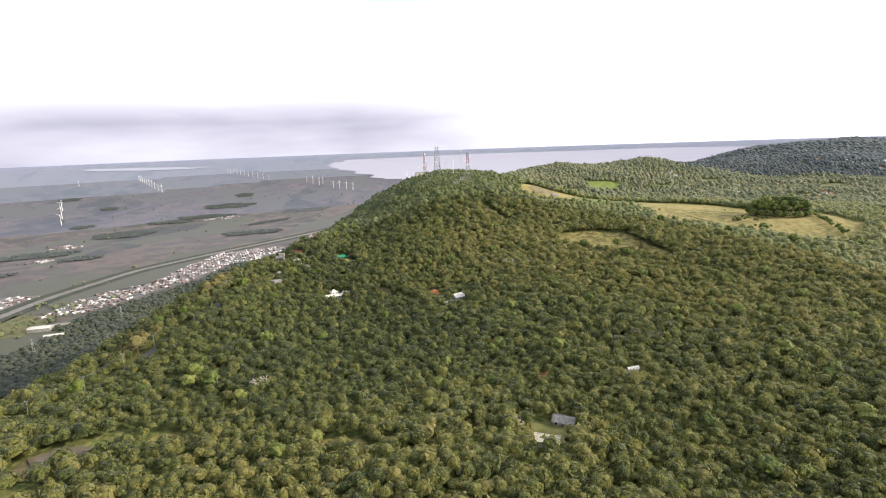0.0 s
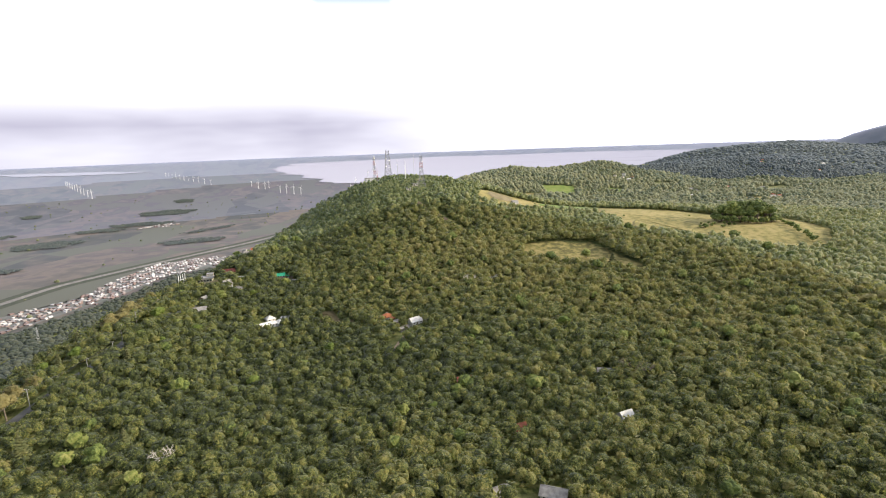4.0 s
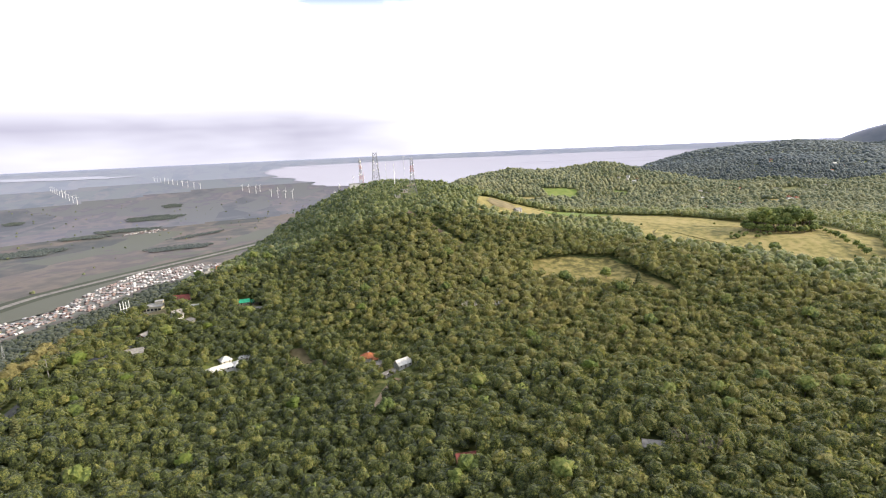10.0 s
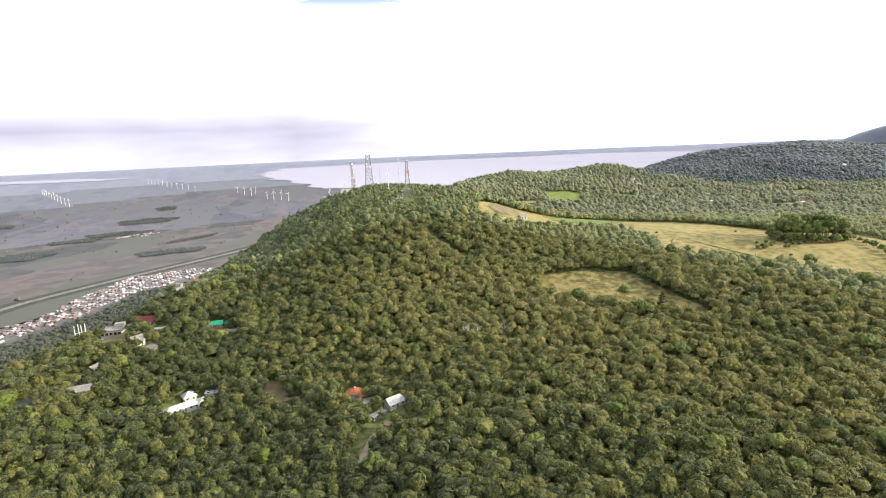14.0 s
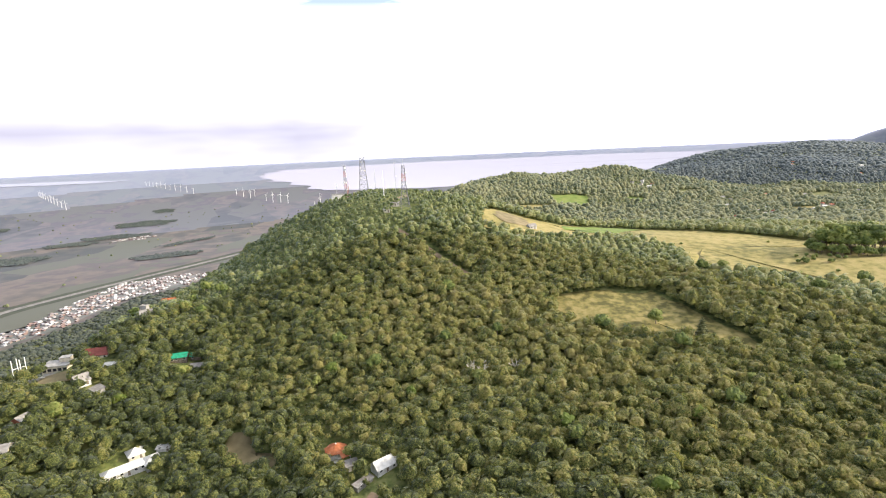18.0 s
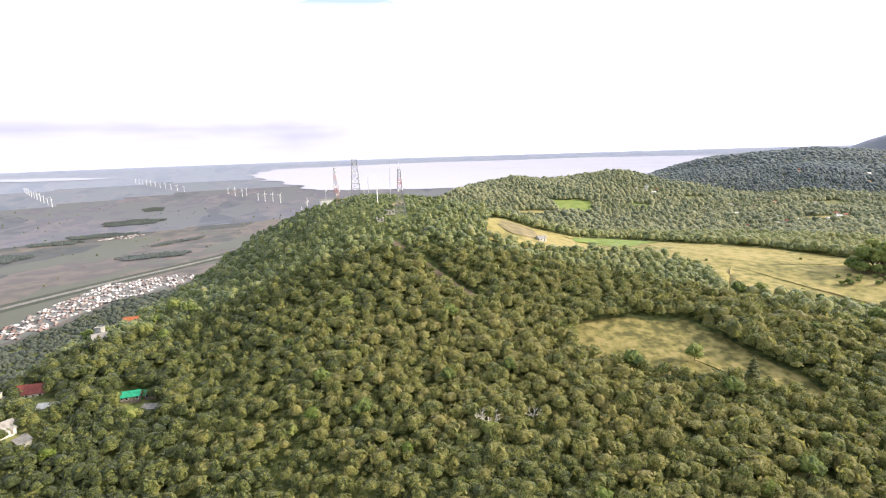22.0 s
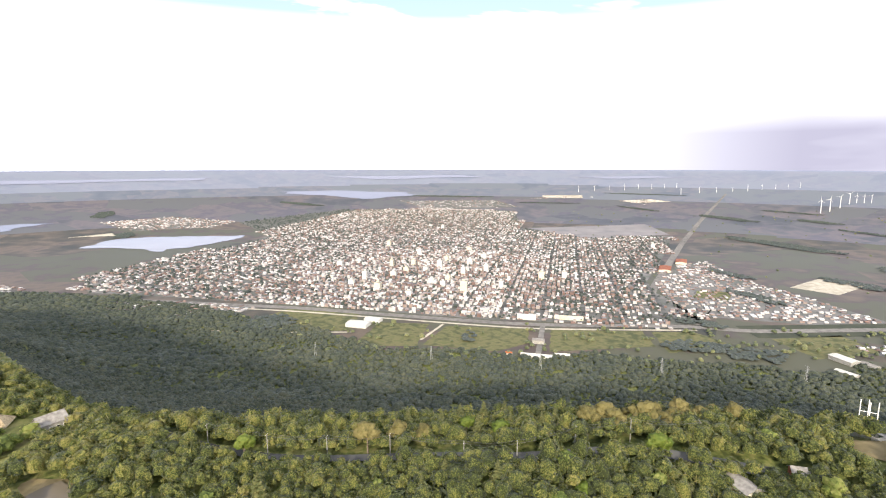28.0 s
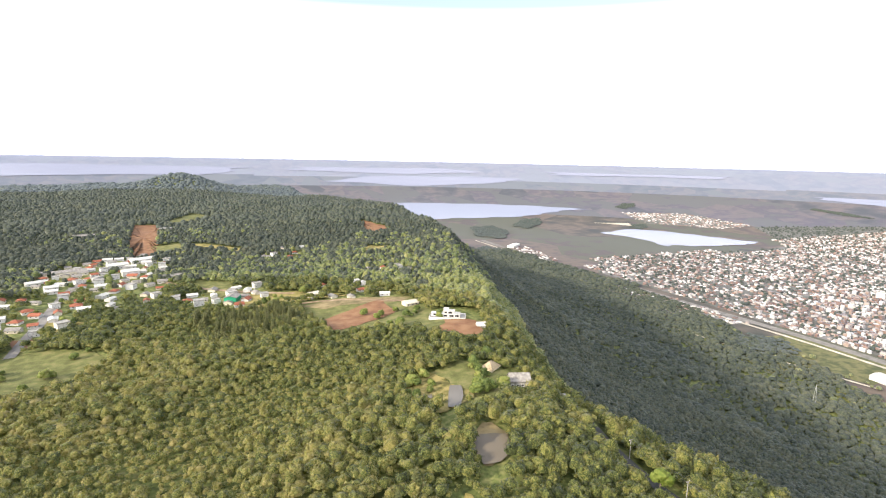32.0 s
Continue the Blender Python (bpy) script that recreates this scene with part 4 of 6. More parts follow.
forest("forest", x2[shade_mix], y2[shade_mix], tree_size(x2[shade_mix], y2[shade_mix], 2.7), MID_FORMS, LEAF_SHADE, "southern woods trees with shade in their leaf colour", rise=0.9, smooth=True)
bright = top & ~shade_mix
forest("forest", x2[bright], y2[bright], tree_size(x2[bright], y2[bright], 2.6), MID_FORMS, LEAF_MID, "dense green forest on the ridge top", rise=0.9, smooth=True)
# Flank crowns use the leaf copy that has shade in its colour.
forest("forest", x2[~top], y2[~top], tree_size(x2[~top], y2[~top], 2.6), FLANK_FORMS, LEAF_SHADE, "steep ridge flank forest with shade in its leaf colour", rise=0.9, smooth=True)
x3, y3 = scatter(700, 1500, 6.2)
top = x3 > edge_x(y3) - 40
# The southern hills wear the shaded leaf copy throughout.
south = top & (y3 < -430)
forest("forest", x3[south], y3[south], tree_size(x3[south], y3[south], 3.4), FAR_FORMS, LEAF_SHADE, "southern hill woods with shade in their leaf colour", rise=0.6, smooth=True)
# Shaded slope of a far hill: shade and haze put into its leaf colour.
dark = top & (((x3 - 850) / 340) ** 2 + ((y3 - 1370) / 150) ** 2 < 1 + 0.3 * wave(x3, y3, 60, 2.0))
forest("forest", x3[dark], y3[dark], tree_size(x3[dark], y3[dark], 3.4), FAR_FORMS, LEAF_HILL, "far hill woods with shade and haze in their leaf colour", rise=0.6, smooth=True)
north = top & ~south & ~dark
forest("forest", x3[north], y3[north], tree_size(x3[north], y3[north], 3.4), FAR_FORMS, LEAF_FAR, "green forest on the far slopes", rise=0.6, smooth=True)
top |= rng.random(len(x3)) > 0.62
forest("forest", x3[~top], y3[~top], tree_size(x3[~top], y3[~top], 4.6), FOOT_FORMS, LEAF_SHADE, "forest along the ridge foot with shade in its leaf colour", rise=0.5, smooth=True)
x4, y4 = scatter(1500, 3100, 10.5)
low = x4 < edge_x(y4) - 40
forest("forest", x4[low], y4[low], tree_size(x4[low], y4[low], 6.6), FOOT_FORMS, LEAF_SHADE, "woods at the northern ridge foot with shade in their leaf colour", rise=0.4, smooth=True)
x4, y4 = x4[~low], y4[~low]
forest("forest", x4, y4, tree_size(x4, y4, 6.4), HILL_FORMS, LEAF_HILL, "distant wooded hills with haze in their leaf colour", rise=0.1, smooth=True)
x5, y5 = scatter(0, 520, 5.6, seen=False)
forest("forest", x5, y5, tree_size(x5, y5, 3.7), FAR_FORMS, LEAF_MID, "dense green forest behind the line of flight", rise=0.8, smooth=True)

# ---- building blocks for things ----
def cuboid(bm, cx, cy, cz, sx, sy, sz, bevel=0.0):
    """A box with its base centre at (cx, cy, cz)."""
    m = Matrix.Translation((cx, cy, cz + sz / 2)) @ Matrix.Diagonal((sx, sy, sz, 1))
    made = bmesh.ops.create_cube(bm, size=1, matrix=m)
    if bevel:
        edges = list({e for v in made["verts"] for e in v.link_edges})
        bmesh.ops.bevel(bm, geom=edges, offset=bevel, segments=1, affect="EDGES")
    return bm


def bar(bm, a, b, r, sides=4, r2=None):
    """A rod from a to b."""
    a, b = Vector(a), Vector(b)
    d = b - a
    m = Matrix.Translation((a + b) / 2) @ d.to_track_quat("Z", "Y").to_matrix().to_4x4()
    bmesh.ops.create_cone(bm, cap_ends=True, segments=sides, radius1=r, radius2=r if r2 is None else r2, depth=d.length, matrix=m)
    return bm


def slab(bm, pts, thick):
    """A flat polygon given a thickness downwards."""
    vs = [bm.verts.new(p) for p in pts]
    f = bm.faces.new(vs)
    f.normal_update()
    ext = bmesh.ops.extrude_face_region(bm, geom=[f])
    bmesh.ops.translate(bm, vec=(0, 0, -thick), verts=[g for g in ext["geom"] if isinstance(g, bmesh.types.BMVert)])
    return bm


def thing(name, label, category, at, group=""):
    """An Empty that carries a thing's parts."""
    ob = new(name)
    ob.empty_display_size = 0.5
    ob.matrix_basis = at
    return tagged(ob, label, category, group)


def on_land(x, y, rz=0.0, dz=0.0, k=1.0):
    z = float(land(x, y))
    p, s = squeeze([(x, y, z + dz)])
    return Matrix.Translation(p[0]) @ pose(0, 0, 0, 0, 0, rz) @ Matrix.Scale(float(s[0]) * k, 4)


def roof_parts(own, kind, w, d, h, rise, over, mat, label=""):
    """The roof planes of a house, w along x, d along y, eaves at h."""
    a, b = w / 2 + over, d / 2 + over
    low = h - rise * over / (d / 2)
    if kind == "gable":
        bm = bmesh.new()
        slab(bm, [(-a, -b, low), (a, -b, low), (a, 0, h + rise), (-a, 0, h + rise)], 0.16)
        part("roof", bm, mat, own, label)
        bm = bmesh.new()
        slab(bm, [(a, b, low), (-a, b, low), (-a, 0, h + rise), (a, 0, h + rise)], 0.16)
        part("roof", bm, mat, own, label)
        bm = bmesh.new()
        bar(bm, (-a, 0, h + rise + 0.02), (a, 0, h + rise + 0.02), 0.13, 6)
        part("ridge_cap", bm, mat, own)
    elif kind == "hip":
        q = max(0.0, a - b)
        bm = bmesh.new()
        for pts in ([(-a, -b, low), (a, -b, low), (q, 0, h + rise), (-q, 0, h + rise)], [(a, b, low), (-a, b, low), (-q, 0, h + rise), (q, 0, h + rise)],
                    [(a, -b, low), (a, b, low), (q, 0, h + rise)], [(-a, b, low), (-a, -b, low), (-q, 0, h + rise)]):
            pts = [p for i, p in enumerate(pts) if p != pts[i - 1]]
            slab(bm, pts, 0.16)
        part("roof", bm, mat, own, label)
    elif kind == "shed":
        bm = bmesh.new()
        slab(bm, [(-a, -b, h), (a, -b, h), (a, b, h + rise), (-a, b, h + rise)], 0.14)
        part("roof", bm, mat, own, label)
    else:
        bm = bmesh.new()
        cuboid(bm, 0, 0, h, w + 2 * over, d + 2 * over, 0.22, 0.03)
        part("roof", bm, mat, own, label)
        for x0, y0, sx, sy in ((0, -b + 0.1, 2 * a, 0.2), (0, b - 0.1, 2 * a, 0.2), (-a + 0.1, 0, 0.2, 2 * b - 0.4), (a - 0.1, 0, 0.2, 2 * b - 0.4)):
            bm = bmesh.new()
            cuboid(bm, x0, y0, h + 0.224, sx, sy, 0.45, 0.03)
            part("parapet", bm, mat, own)


def wall_parts(own, kind, w, d, h, rise, mat, base=-2.5):
    bm = bmesh.new()
    cuboid(bm, 0, 0, base, w, d, h - base - (0.05 if kind == "flat" else 0.0))
    if kind in ("gable", "shed"):
        for x in (-w / 2 + 0.05, w / 2 - 0.05):
            tip = (x, 0, h + rise - 0.2) if kind == "gable" else (x, d / 2, h + rise - 0.2)
            f = bm.faces.new([bm.verts.new((x, -d / 2, h)), bm.verts.new((x, d / 2, h)), bm.verts.new(tip)])
            f.normal_update()
    part("wall", bm, mat, own)


def openings(own, w, d, h, n, door=True, z0=1.0, wh=1.2, ww=1.1, sides=(-1, 1)):
    """Windows with frame and pane along both long sides, and a door."""
    for s in sides:
        for i in range(n):
            x = (i + 0.5) / n * w - w / 2
            y = s * (d / 2 + 0.03)
            if door and s == sides[0] and i == n // 2:
                bm = bmesh.new()
                cuboid(bm, x, y, 0.05, 0.95, 0.08, 2.05, 0.02)
                part("door", bm, BARK, own, "brown wooden door")
                continue
            bm = bmesh.new()
            for cx, cz, sx, sz in ((0, 0, ww + 0.2, 0.1), (0, wh, ww + 0.2, 0.1), (-ww / 2 - 0.05, 0.1, 0.1, wh - 0.1), (ww / 2 + 0.05, 0.1, 0.1, wh - 0.1)):
                cuboid(bm, x + cx, y, z0 + cz, sx, 0.12, sz)
            win = part("window", bm, WHITE_PAINT, own)
            bm = bmesh.new()
            cuboid(bm, x, s * (d / 2 + 0.012), z0 + 0.1, ww, 0.05, wh - 0.1)
            part("pane", bm, DARK, win, "dark window pane")


def house(x, y, rz, w, d, h, rise, kind, wall, roof, label, n=3, over=0.5, name="house", dz=0.0, group="", roof_label="", category="house"):
    own = thing(name, label, category, on_land(x, y, rz, dz), group)
    wall_parts(own, kind, w, d, h, rise, wall)
    roof_parts(own, kind, w, d, h, rise, over, roof, roof_label)
    openings(own, w, d, h, n)
    return own


# ---- the masts on the summit ----
def lattice(name, label, x, y, h, base, top, sections, mats, waist=None, r=0.16, antennas=6, seed=1, rod=3.0):
    g = random.Random(seed)
    own = thing(name, label, "lattice mast", on_land(x, y, g.uniform(0, 60)))

    def half(z):
        t = z / h
        if waist and t < waist[0]:
            return (base + (waist[1] - base) * t / waist[0]) / 2
        if waist:
            return (waist[1] + (top - waist[1]) * (t - waist[0]) / (1 - waist[0])) / 2
        return (base + (top - base) * t) / 2

    zs = [h * (i / sections) ** 0.92 for i in range(sections + 1)]
    corners = ((-1, -1), (1, -1), (1, 1), (-1, 1))
    for i in range(sections):
        mat = mats[i * len(mats) // sections]
        z0, z1 = zs[i], zs[i + 1]
        a, b = half(z0), half(z1)
        for cx, cy in corners:
            bm = bmesh.new()
            bar(bm, (cx * a, cy * a, z0 - (1.5 if i == 0 else 0)), (cx * b, cy * b, z1), r)
            part("leg_section", bm, mat, own)
        bm = bmesh.new()
        for k in range(4):
            p, q = corners[k], corners[(k + 1) % 4]
            bar(bm, (p[0] * a, p[1] * a, z0), (q[0] * b, q[1] * b, z1), r * 0.55)
            bar(bm, (q[0] * a, q[1] * a, z0), (p[0] * b, p[1] * b, z1), r * 0.55)
            bar(bm, (p[0] * b, p[1] * b, z1), (q[0] * b, q[1] * b, z1), r * 0.6)
        part("brace", bm, mat, own)
    bm = bmesh.new()
    cuboid(bm, 0, 0, h, top + 1.2, top + 1.2, 0.15)
    for k in range(4):
        p, q = corners[k], corners[(k + 1) % 4]
        e = top / 2 + 0.55
        bar(bm, (p[0] * e, p[1] * e, h + 1.1), (q[0] * e, q[1] * e, h + 1.1), 0.05)
        bar(bm, (p[0] * e, p[1] * e, h + 0.1), (p[0] * e, p[1] * e, h + 1.1), 0.05)
    part("platform", bm, STEEL, own)
    bm = bmesh.new()
    bar(bm, (0, 0, h), (0, 0, h + rod), 0.08)
    part("lightning_rod", bm, STEEL, own)
    for i in range(antennas):
        z = h * g.uniform(0.45, 0.98)
        e = half(z) + 0.45
        a = g.uniform(0, 2 * math.pi)
        bm = bmesh.new()
        if i % 2:
            bar(bm, (math.cos(a) * e, math.sin(a) * e, z), (math.cos(a) * (e + 0.5), math.sin(a) * (e + 0.5), z), 0.85, 14, 0.75)
            bar(bm, (0, 0, z), (math.cos(a) * e, math.sin(a) * e, z), 0.06)
            part("dish", bm, WHITE_PAINT, own, "white microwave drum antenna")
        else:
            cuboid(bm, math.cos(a) * e, math.sin(a) * e, z - 1.1, 0.35, 0.35, 2.2, 0.04)
            bar(bm, (0, 0, z), (math.cos(a) * e, math.sin(a) * e, z), 0.06)
            part("panel_antenna", bm, WHITE_PAINT, own)
    return own


lattice("lattice_tower", "broad grey galvanised lattice tower on the summit", -42, 666, 45, 10.5, 4.2, 9, [GREY_STEEL], antennas=8, seed=3, r=0.19, rod=1.6)
lattice("lattice_tower", "slim faded red and grey lattice mast with antennas", -59, 653, 38, 3.0, 1.7, 12, [RED_PAINT, GREY_STEEL, RED_PAINT, GREY_STEEL, RED_PAINT, GREY_STEEL], antennas=14, seed=5, r=0.12, rod=3.0)
lattice("lattice_tower", "lattice mast with wide grey base and reddish head", 13, 540, 36, 8.2, 1.9, 10, [GREY_STEEL, GREY_STEEL, GREY_STEEL, RED_PAINT, GREY_STEEL], waist=(0.5, 3.6), antennas=7, seed=8, r=0.14, rod=6.0)


def pole_mast(x, y, h, r, label, mat, arms=3, seed=0, guyed=True):
    g = random.Random(seed)
    own = thing("radio_mast", label, "radio mast", on_land(x, y), "radio masts")
    bm = bmesh.new()
    bar(bm, (0, 0, -1), (0, 0, h * 0.6), r, 8, r * 0.8)
    part("lower_pole", bm, mat, own)
    bm = bmesh.new()
    bar(bm, (0, 0, h * 0.6), (0, 0, h), r * 0.8, 8, r * 0.4)
    part("upper_pole", bm, mat, own)
    for i in range(arms):
        z, a = h * g.uniform(0.5, 0.97), g.uniform(0, 6.28)
        bm = bmesh.new()
        bar(bm, (0, 0, z), (1.1 * math.cos(a), 1.1 * math.sin(a), z), 0.07)
        bar(bm, (1.1 * math.cos(a), 1.1 * math.sin(a), z - 0.9), (1.1 * math.cos(a), 1.1 * math.sin(a), z + 1.1), 0.1)
        part("antenna_arm", bm, WHITE_PAINT, own)
    bm = bmesh.new()
    cuboid(bm, 0, 0, -1, 1.4, 1.4, 1.5, 0.05)
    part("footing", bm, CONCRETE, own)
    return own


MASTS = [(-27, 650, 27, 0.30, "thin grey radio mast", STEEL), (-9, 576, 24, 0.42, "pale radio mast with yellowish lattice foot", WHITE_PAINT), (0, 595, 32, 0.22, "tall thin dark whip mast", STEEL),
         (-80, 625, 15, 0.28, "short white radio mast at the cliff edge", WHITE_PAINT), (-52, 632, 18, 0.28, "rust-red radio mast on the summit", RED_PAINT), (-66, 640, 20, 0.25, "thin grey radio mast", STEEL),
         (-38, 690, 24, 0.22, "thin grey radio mast", STEEL), (-90, 640, 11, 0.25, "short white radio mast at the cliff edge", WHITE_PAINT), (-50, 615, 13, 0.3, "short red and white radio mast", RED_PAINT)]
for i, (x, y, h, r, label, mat) in enumerate(MASTS):
    pole_mast(x, y, h, r, label, mat, seed=i)

house(-60, 616, 20, 12, 8, 5.6, 0.5, "flat", WHITE, CONCRETE, "white two-storey equipment house below the masts", n=4, name="equipment_house", over=0.2)
house(-40, 620, -10, 6, 4, 3.0, 0.8, "gable", WHITE, GREY_SHEET, "small white equipment hut below the masts", n=2, name="equipment_hut")
house(4, 546, 8, 7, 4, 2.8, 0.6, "shed", CREAM, GREY_SHEET, "long low cream hut at the mast's foot", n=3, name="equipment_hut")
house(-2, 533, 8, 5, 3.4, 2.6, 0.5, "shed", CREAM, WHITE_SHEET, "low cream hut at the mast's foot", n=2, name="equipment_hut")
house(120, 546, 25, 6.5, 5, 2.8, 1.6, "gable", WHITE, GREY_SHEET, "small white hut at the meadow's edge", n=2, name="hut")

# ---- the houses among the trees ----
def orange_house():
    own = thing("house", "small house with an orange eight-sided tile roof and white walls", "house", on_land(0, 300, 20))
    bm = bmesh.new()
    bmesh.ops.create_cone(bm, cap_ends=True, segments=8, radius1=4.1, radius2=4.1, depth=5.6, matrix=Matrix.Translation((0, 0, 0.3)))
    part("wall", bm, WHITE, own)
    for k in range(8):
        a0, a1 = radians(45 * k - 22.5), radians(45 * k + 22.5)
        bm = bmesh.new()
        slab(bm, [(5.0 * math.cos(a0), 5.0 * math.sin(a0), 2.8), (5.0 * math.cos(a1), 5.0 * math.sin(a1), 2.8), (0, 0, 5.0)], 0.15)
        part("roof_plane", bm, TILE_ORANGE, own, "orange clay tile roof plane")
    bm = bmesh.new()
    bmesh.ops.create_uvsphere(bm, u_segments=8, v_segments=6, radius=0.35, matrix=Matrix.Translation((0, 0, 5.1)))
    part("finial", bm, WHITE_PAINT, own)
    for k in (0, 2, 5, 6):
        a = radians(45 * k)
        bm = bmesh.new()
        m = Matrix.Translation((3.82 * math.cos(a), 3.82 * math.sin(a), 1.6)) @ pose(0, 0, 0, 0, 0, 45 * k)
        bmesh.ops.create_cube(bm, size=1, matrix=m @ Matrix.Diagonal((0.12, 1.3, 1.2, 1)))
        part("window", bm, DARK, own, "dark window pane")
    bm = bmesh.new()
    slab(bm, [(1.5, -7.2, 2.1), (5.0, -6.2, 2.1), (4.0, -3.2, 2.9), (0.5, -4.0, 2.9)], 0.15)
    part("porch_roof", bm, TILE_ORANGE, own)
    for px, py in ((1.6, -7.0), (4.8, -6.1)):
        bm = bmesh.new()
        bar(bm, (px, py, -1.5), (px, py, 2.0), 0.12, 6)
        part("porch_post", bm, WHITE, own)
    bm = bmesh.new()
    cuboid(bm, -0.5, -5.4, -1.5, 3.0, 2.6, 1.9, 0.05)
    part("terrace", bm, CONCRETE, own, "grey concrete terrace")


orange_house()
house(8, 291, 30, 5, 3.6, 2.4, 0.5, "shed", CONCRETE, GREY_SHEET, "low grey outbuilding beside the orange-roofed house", n=1, name="shed")
house(-87.5, 294.5, 43, 15.5, 5.6, 2.7, 1.5, "hip", WHITE, WHITE_SHEET, "long white house with a pale sheet roof", n=6)
house(-79.3, 300.6, 43, 6, 7.5, 2.9, 1.7, "hip", WHITE, WHITE_SHEET, "white wing with a pale hipped roof", n=2, name="house_wing")
house(-88.5, 304.5, 43, 6, 6, 2.6, 1.9, "hip", CREAM, WHITE_SHEET, "white pavilion with a pyramid roof behind the long house", n=2, name="pavilion")
house(-78.5, 309.5, 12, 6, 2.4, 1.6, 0.3, "shed", WHITE, WHITE_SHEET, "low white shelter on the lawn", n=2, name="shelter")
house(21.5, 289, 40, 9, 5.5, 2.8, 2.2, "gable", WHITE, WHITE_SHEET, "small house with a shining pale sheet roof", n=3)
house(14.5, 280.5, 52, 8, 2.4, 2.0, 0.4, "shed", CONCRETE, GREY_SHEET, "narrow grey lean-to beside the drive", n=2, name="shed")
house(-146.5, 372, 14, 11, 7.5, 3.0, 2.8, "gable", CREAM, TILE_CRIMSON, "house with a steep crimson roof among trees", n=4, dz=-1.0)
house(-131, 362, 10, 9.5, 6.5, 3.0, 1.4, "gable", WHITE, WHITE_SHEET, "house with a weathered white sheet roof", n=3, dz=-3.0)
house(-103, 374, 18, 8.5, 5.5, 2.8, 1.5, "gable", BARK, GREEN_SHEET, "house with a bright green sheet roof", n=4)
house(-95.5, 377.5, 18, 5, 3.6, 2.4, 0.9, "shed", BARK, GREEN_SHEET, "side wing with a bright green sheet roof", n=2, name="house_wing")
house(-90, 368, 5, 8, 4, 2.4, 0.6, "shed", CONCRETE, GREY_SHEET, "low shed with a weathered grey roof", n=2, name="shed")
house(-132, 286, 20, 11, 7, 2.8, 1.6, "gable", CREAM, GREY_SHEET, "house with a grey fibre-cement roof in the woods", n=3, dz=2.5)
house(-138, 309, 80, 7.5, 5, 2.7, 1.4, "gable", TILE_RED, GREY_SHEET, "house with dull roof and red gable in the trees", n=3)
house(-134.5, 340.5, 60, 6.5, 5, 2.8, 2.8, "gable", WHITE, GREY_SHEET, "steep grey-roofed white cottage by the lookout", n=2)
house(-124.5, 337, -35, 7, 4.2, 2.3, 0.9, "shed", CONCRETE, GREY_SHEET, "grey-roofed outbuilding by the lookout", n=2, name="shed")
house(-163, 478, 15, 10, 7, 3.6, 2.0, "gable", CREAM, TILE_ORANGE, "cream house with an orange roof on the ridge edge", n=3, dz=2.0)
house(-172, 471, 15, 6, 5, 4.6, 0.5, "flat", WHITE, CONCRETE, "white flat-roofed annexe on the ridge edge", n=2, name="annexe", over=0.2)
house(-152, 429, 30, 7, 6, 2.8, 3.0, "gable", WHITE, GREY_SHEET, "steep-roofed grey cottage among trees", n=2, dz=1.8)
house(-160, 441, 0, 4, 4, 7.5, 0.4, "flat", CONCRETE, CONCRETE, "dark concrete water tank tower among trees", n=1, dz=2.0, name="water_tower", over=0.15)
house(56, 201, 12, 9.5, 6.5, 2.7, 2.3, "gable", CREAM, TILE_CRIMSON, "dark red-roofed house deep among trees", n=4)
house(131, 201, -15, 8, 6, 2.7, 1.5, "gable", CREAM, GREY_SHEET, "grey-roofed house shaded by trees", n=3)
house(79, 152, 20, 6, 5, 2.6, 1.8, "gable", CREAM, TILE_RED, "tiny cottage with a faded orange roof", n=2)
house(127, 154, 25, 6, 5, 2.8, 2.0, "gable", WHITE, WHITE_SHEET, "small white-roofed cottage by a track", n=2)
house(137, 156, 25, 6, 4.5, 2.4, 0.6, "shed", CONCRETE, GREY_SHEET, "grey lean-to beside the white cottage", n=2, name="shed")
house(67, 106, 25, 6, 5, 2.6, 1.3, "gable", CREAM, GREY_SHEET, "small cabin with a grey sheet roof", n=2, name="cabin")
house(86, 104, -20, 9, 6, 2.9, 1.9, "gable", CREAM, GREY_SHEET, "cabin with a grey gabled roof at the yard", n=3, name="cabin")
house(77, 85, -12, 10, 6, 2.7, 1.5, "gable", CREAM, CREAM, "long low house with a sunlit cream roof", n=4, dz=0.8, roof_label="cream coloured sheet roof")


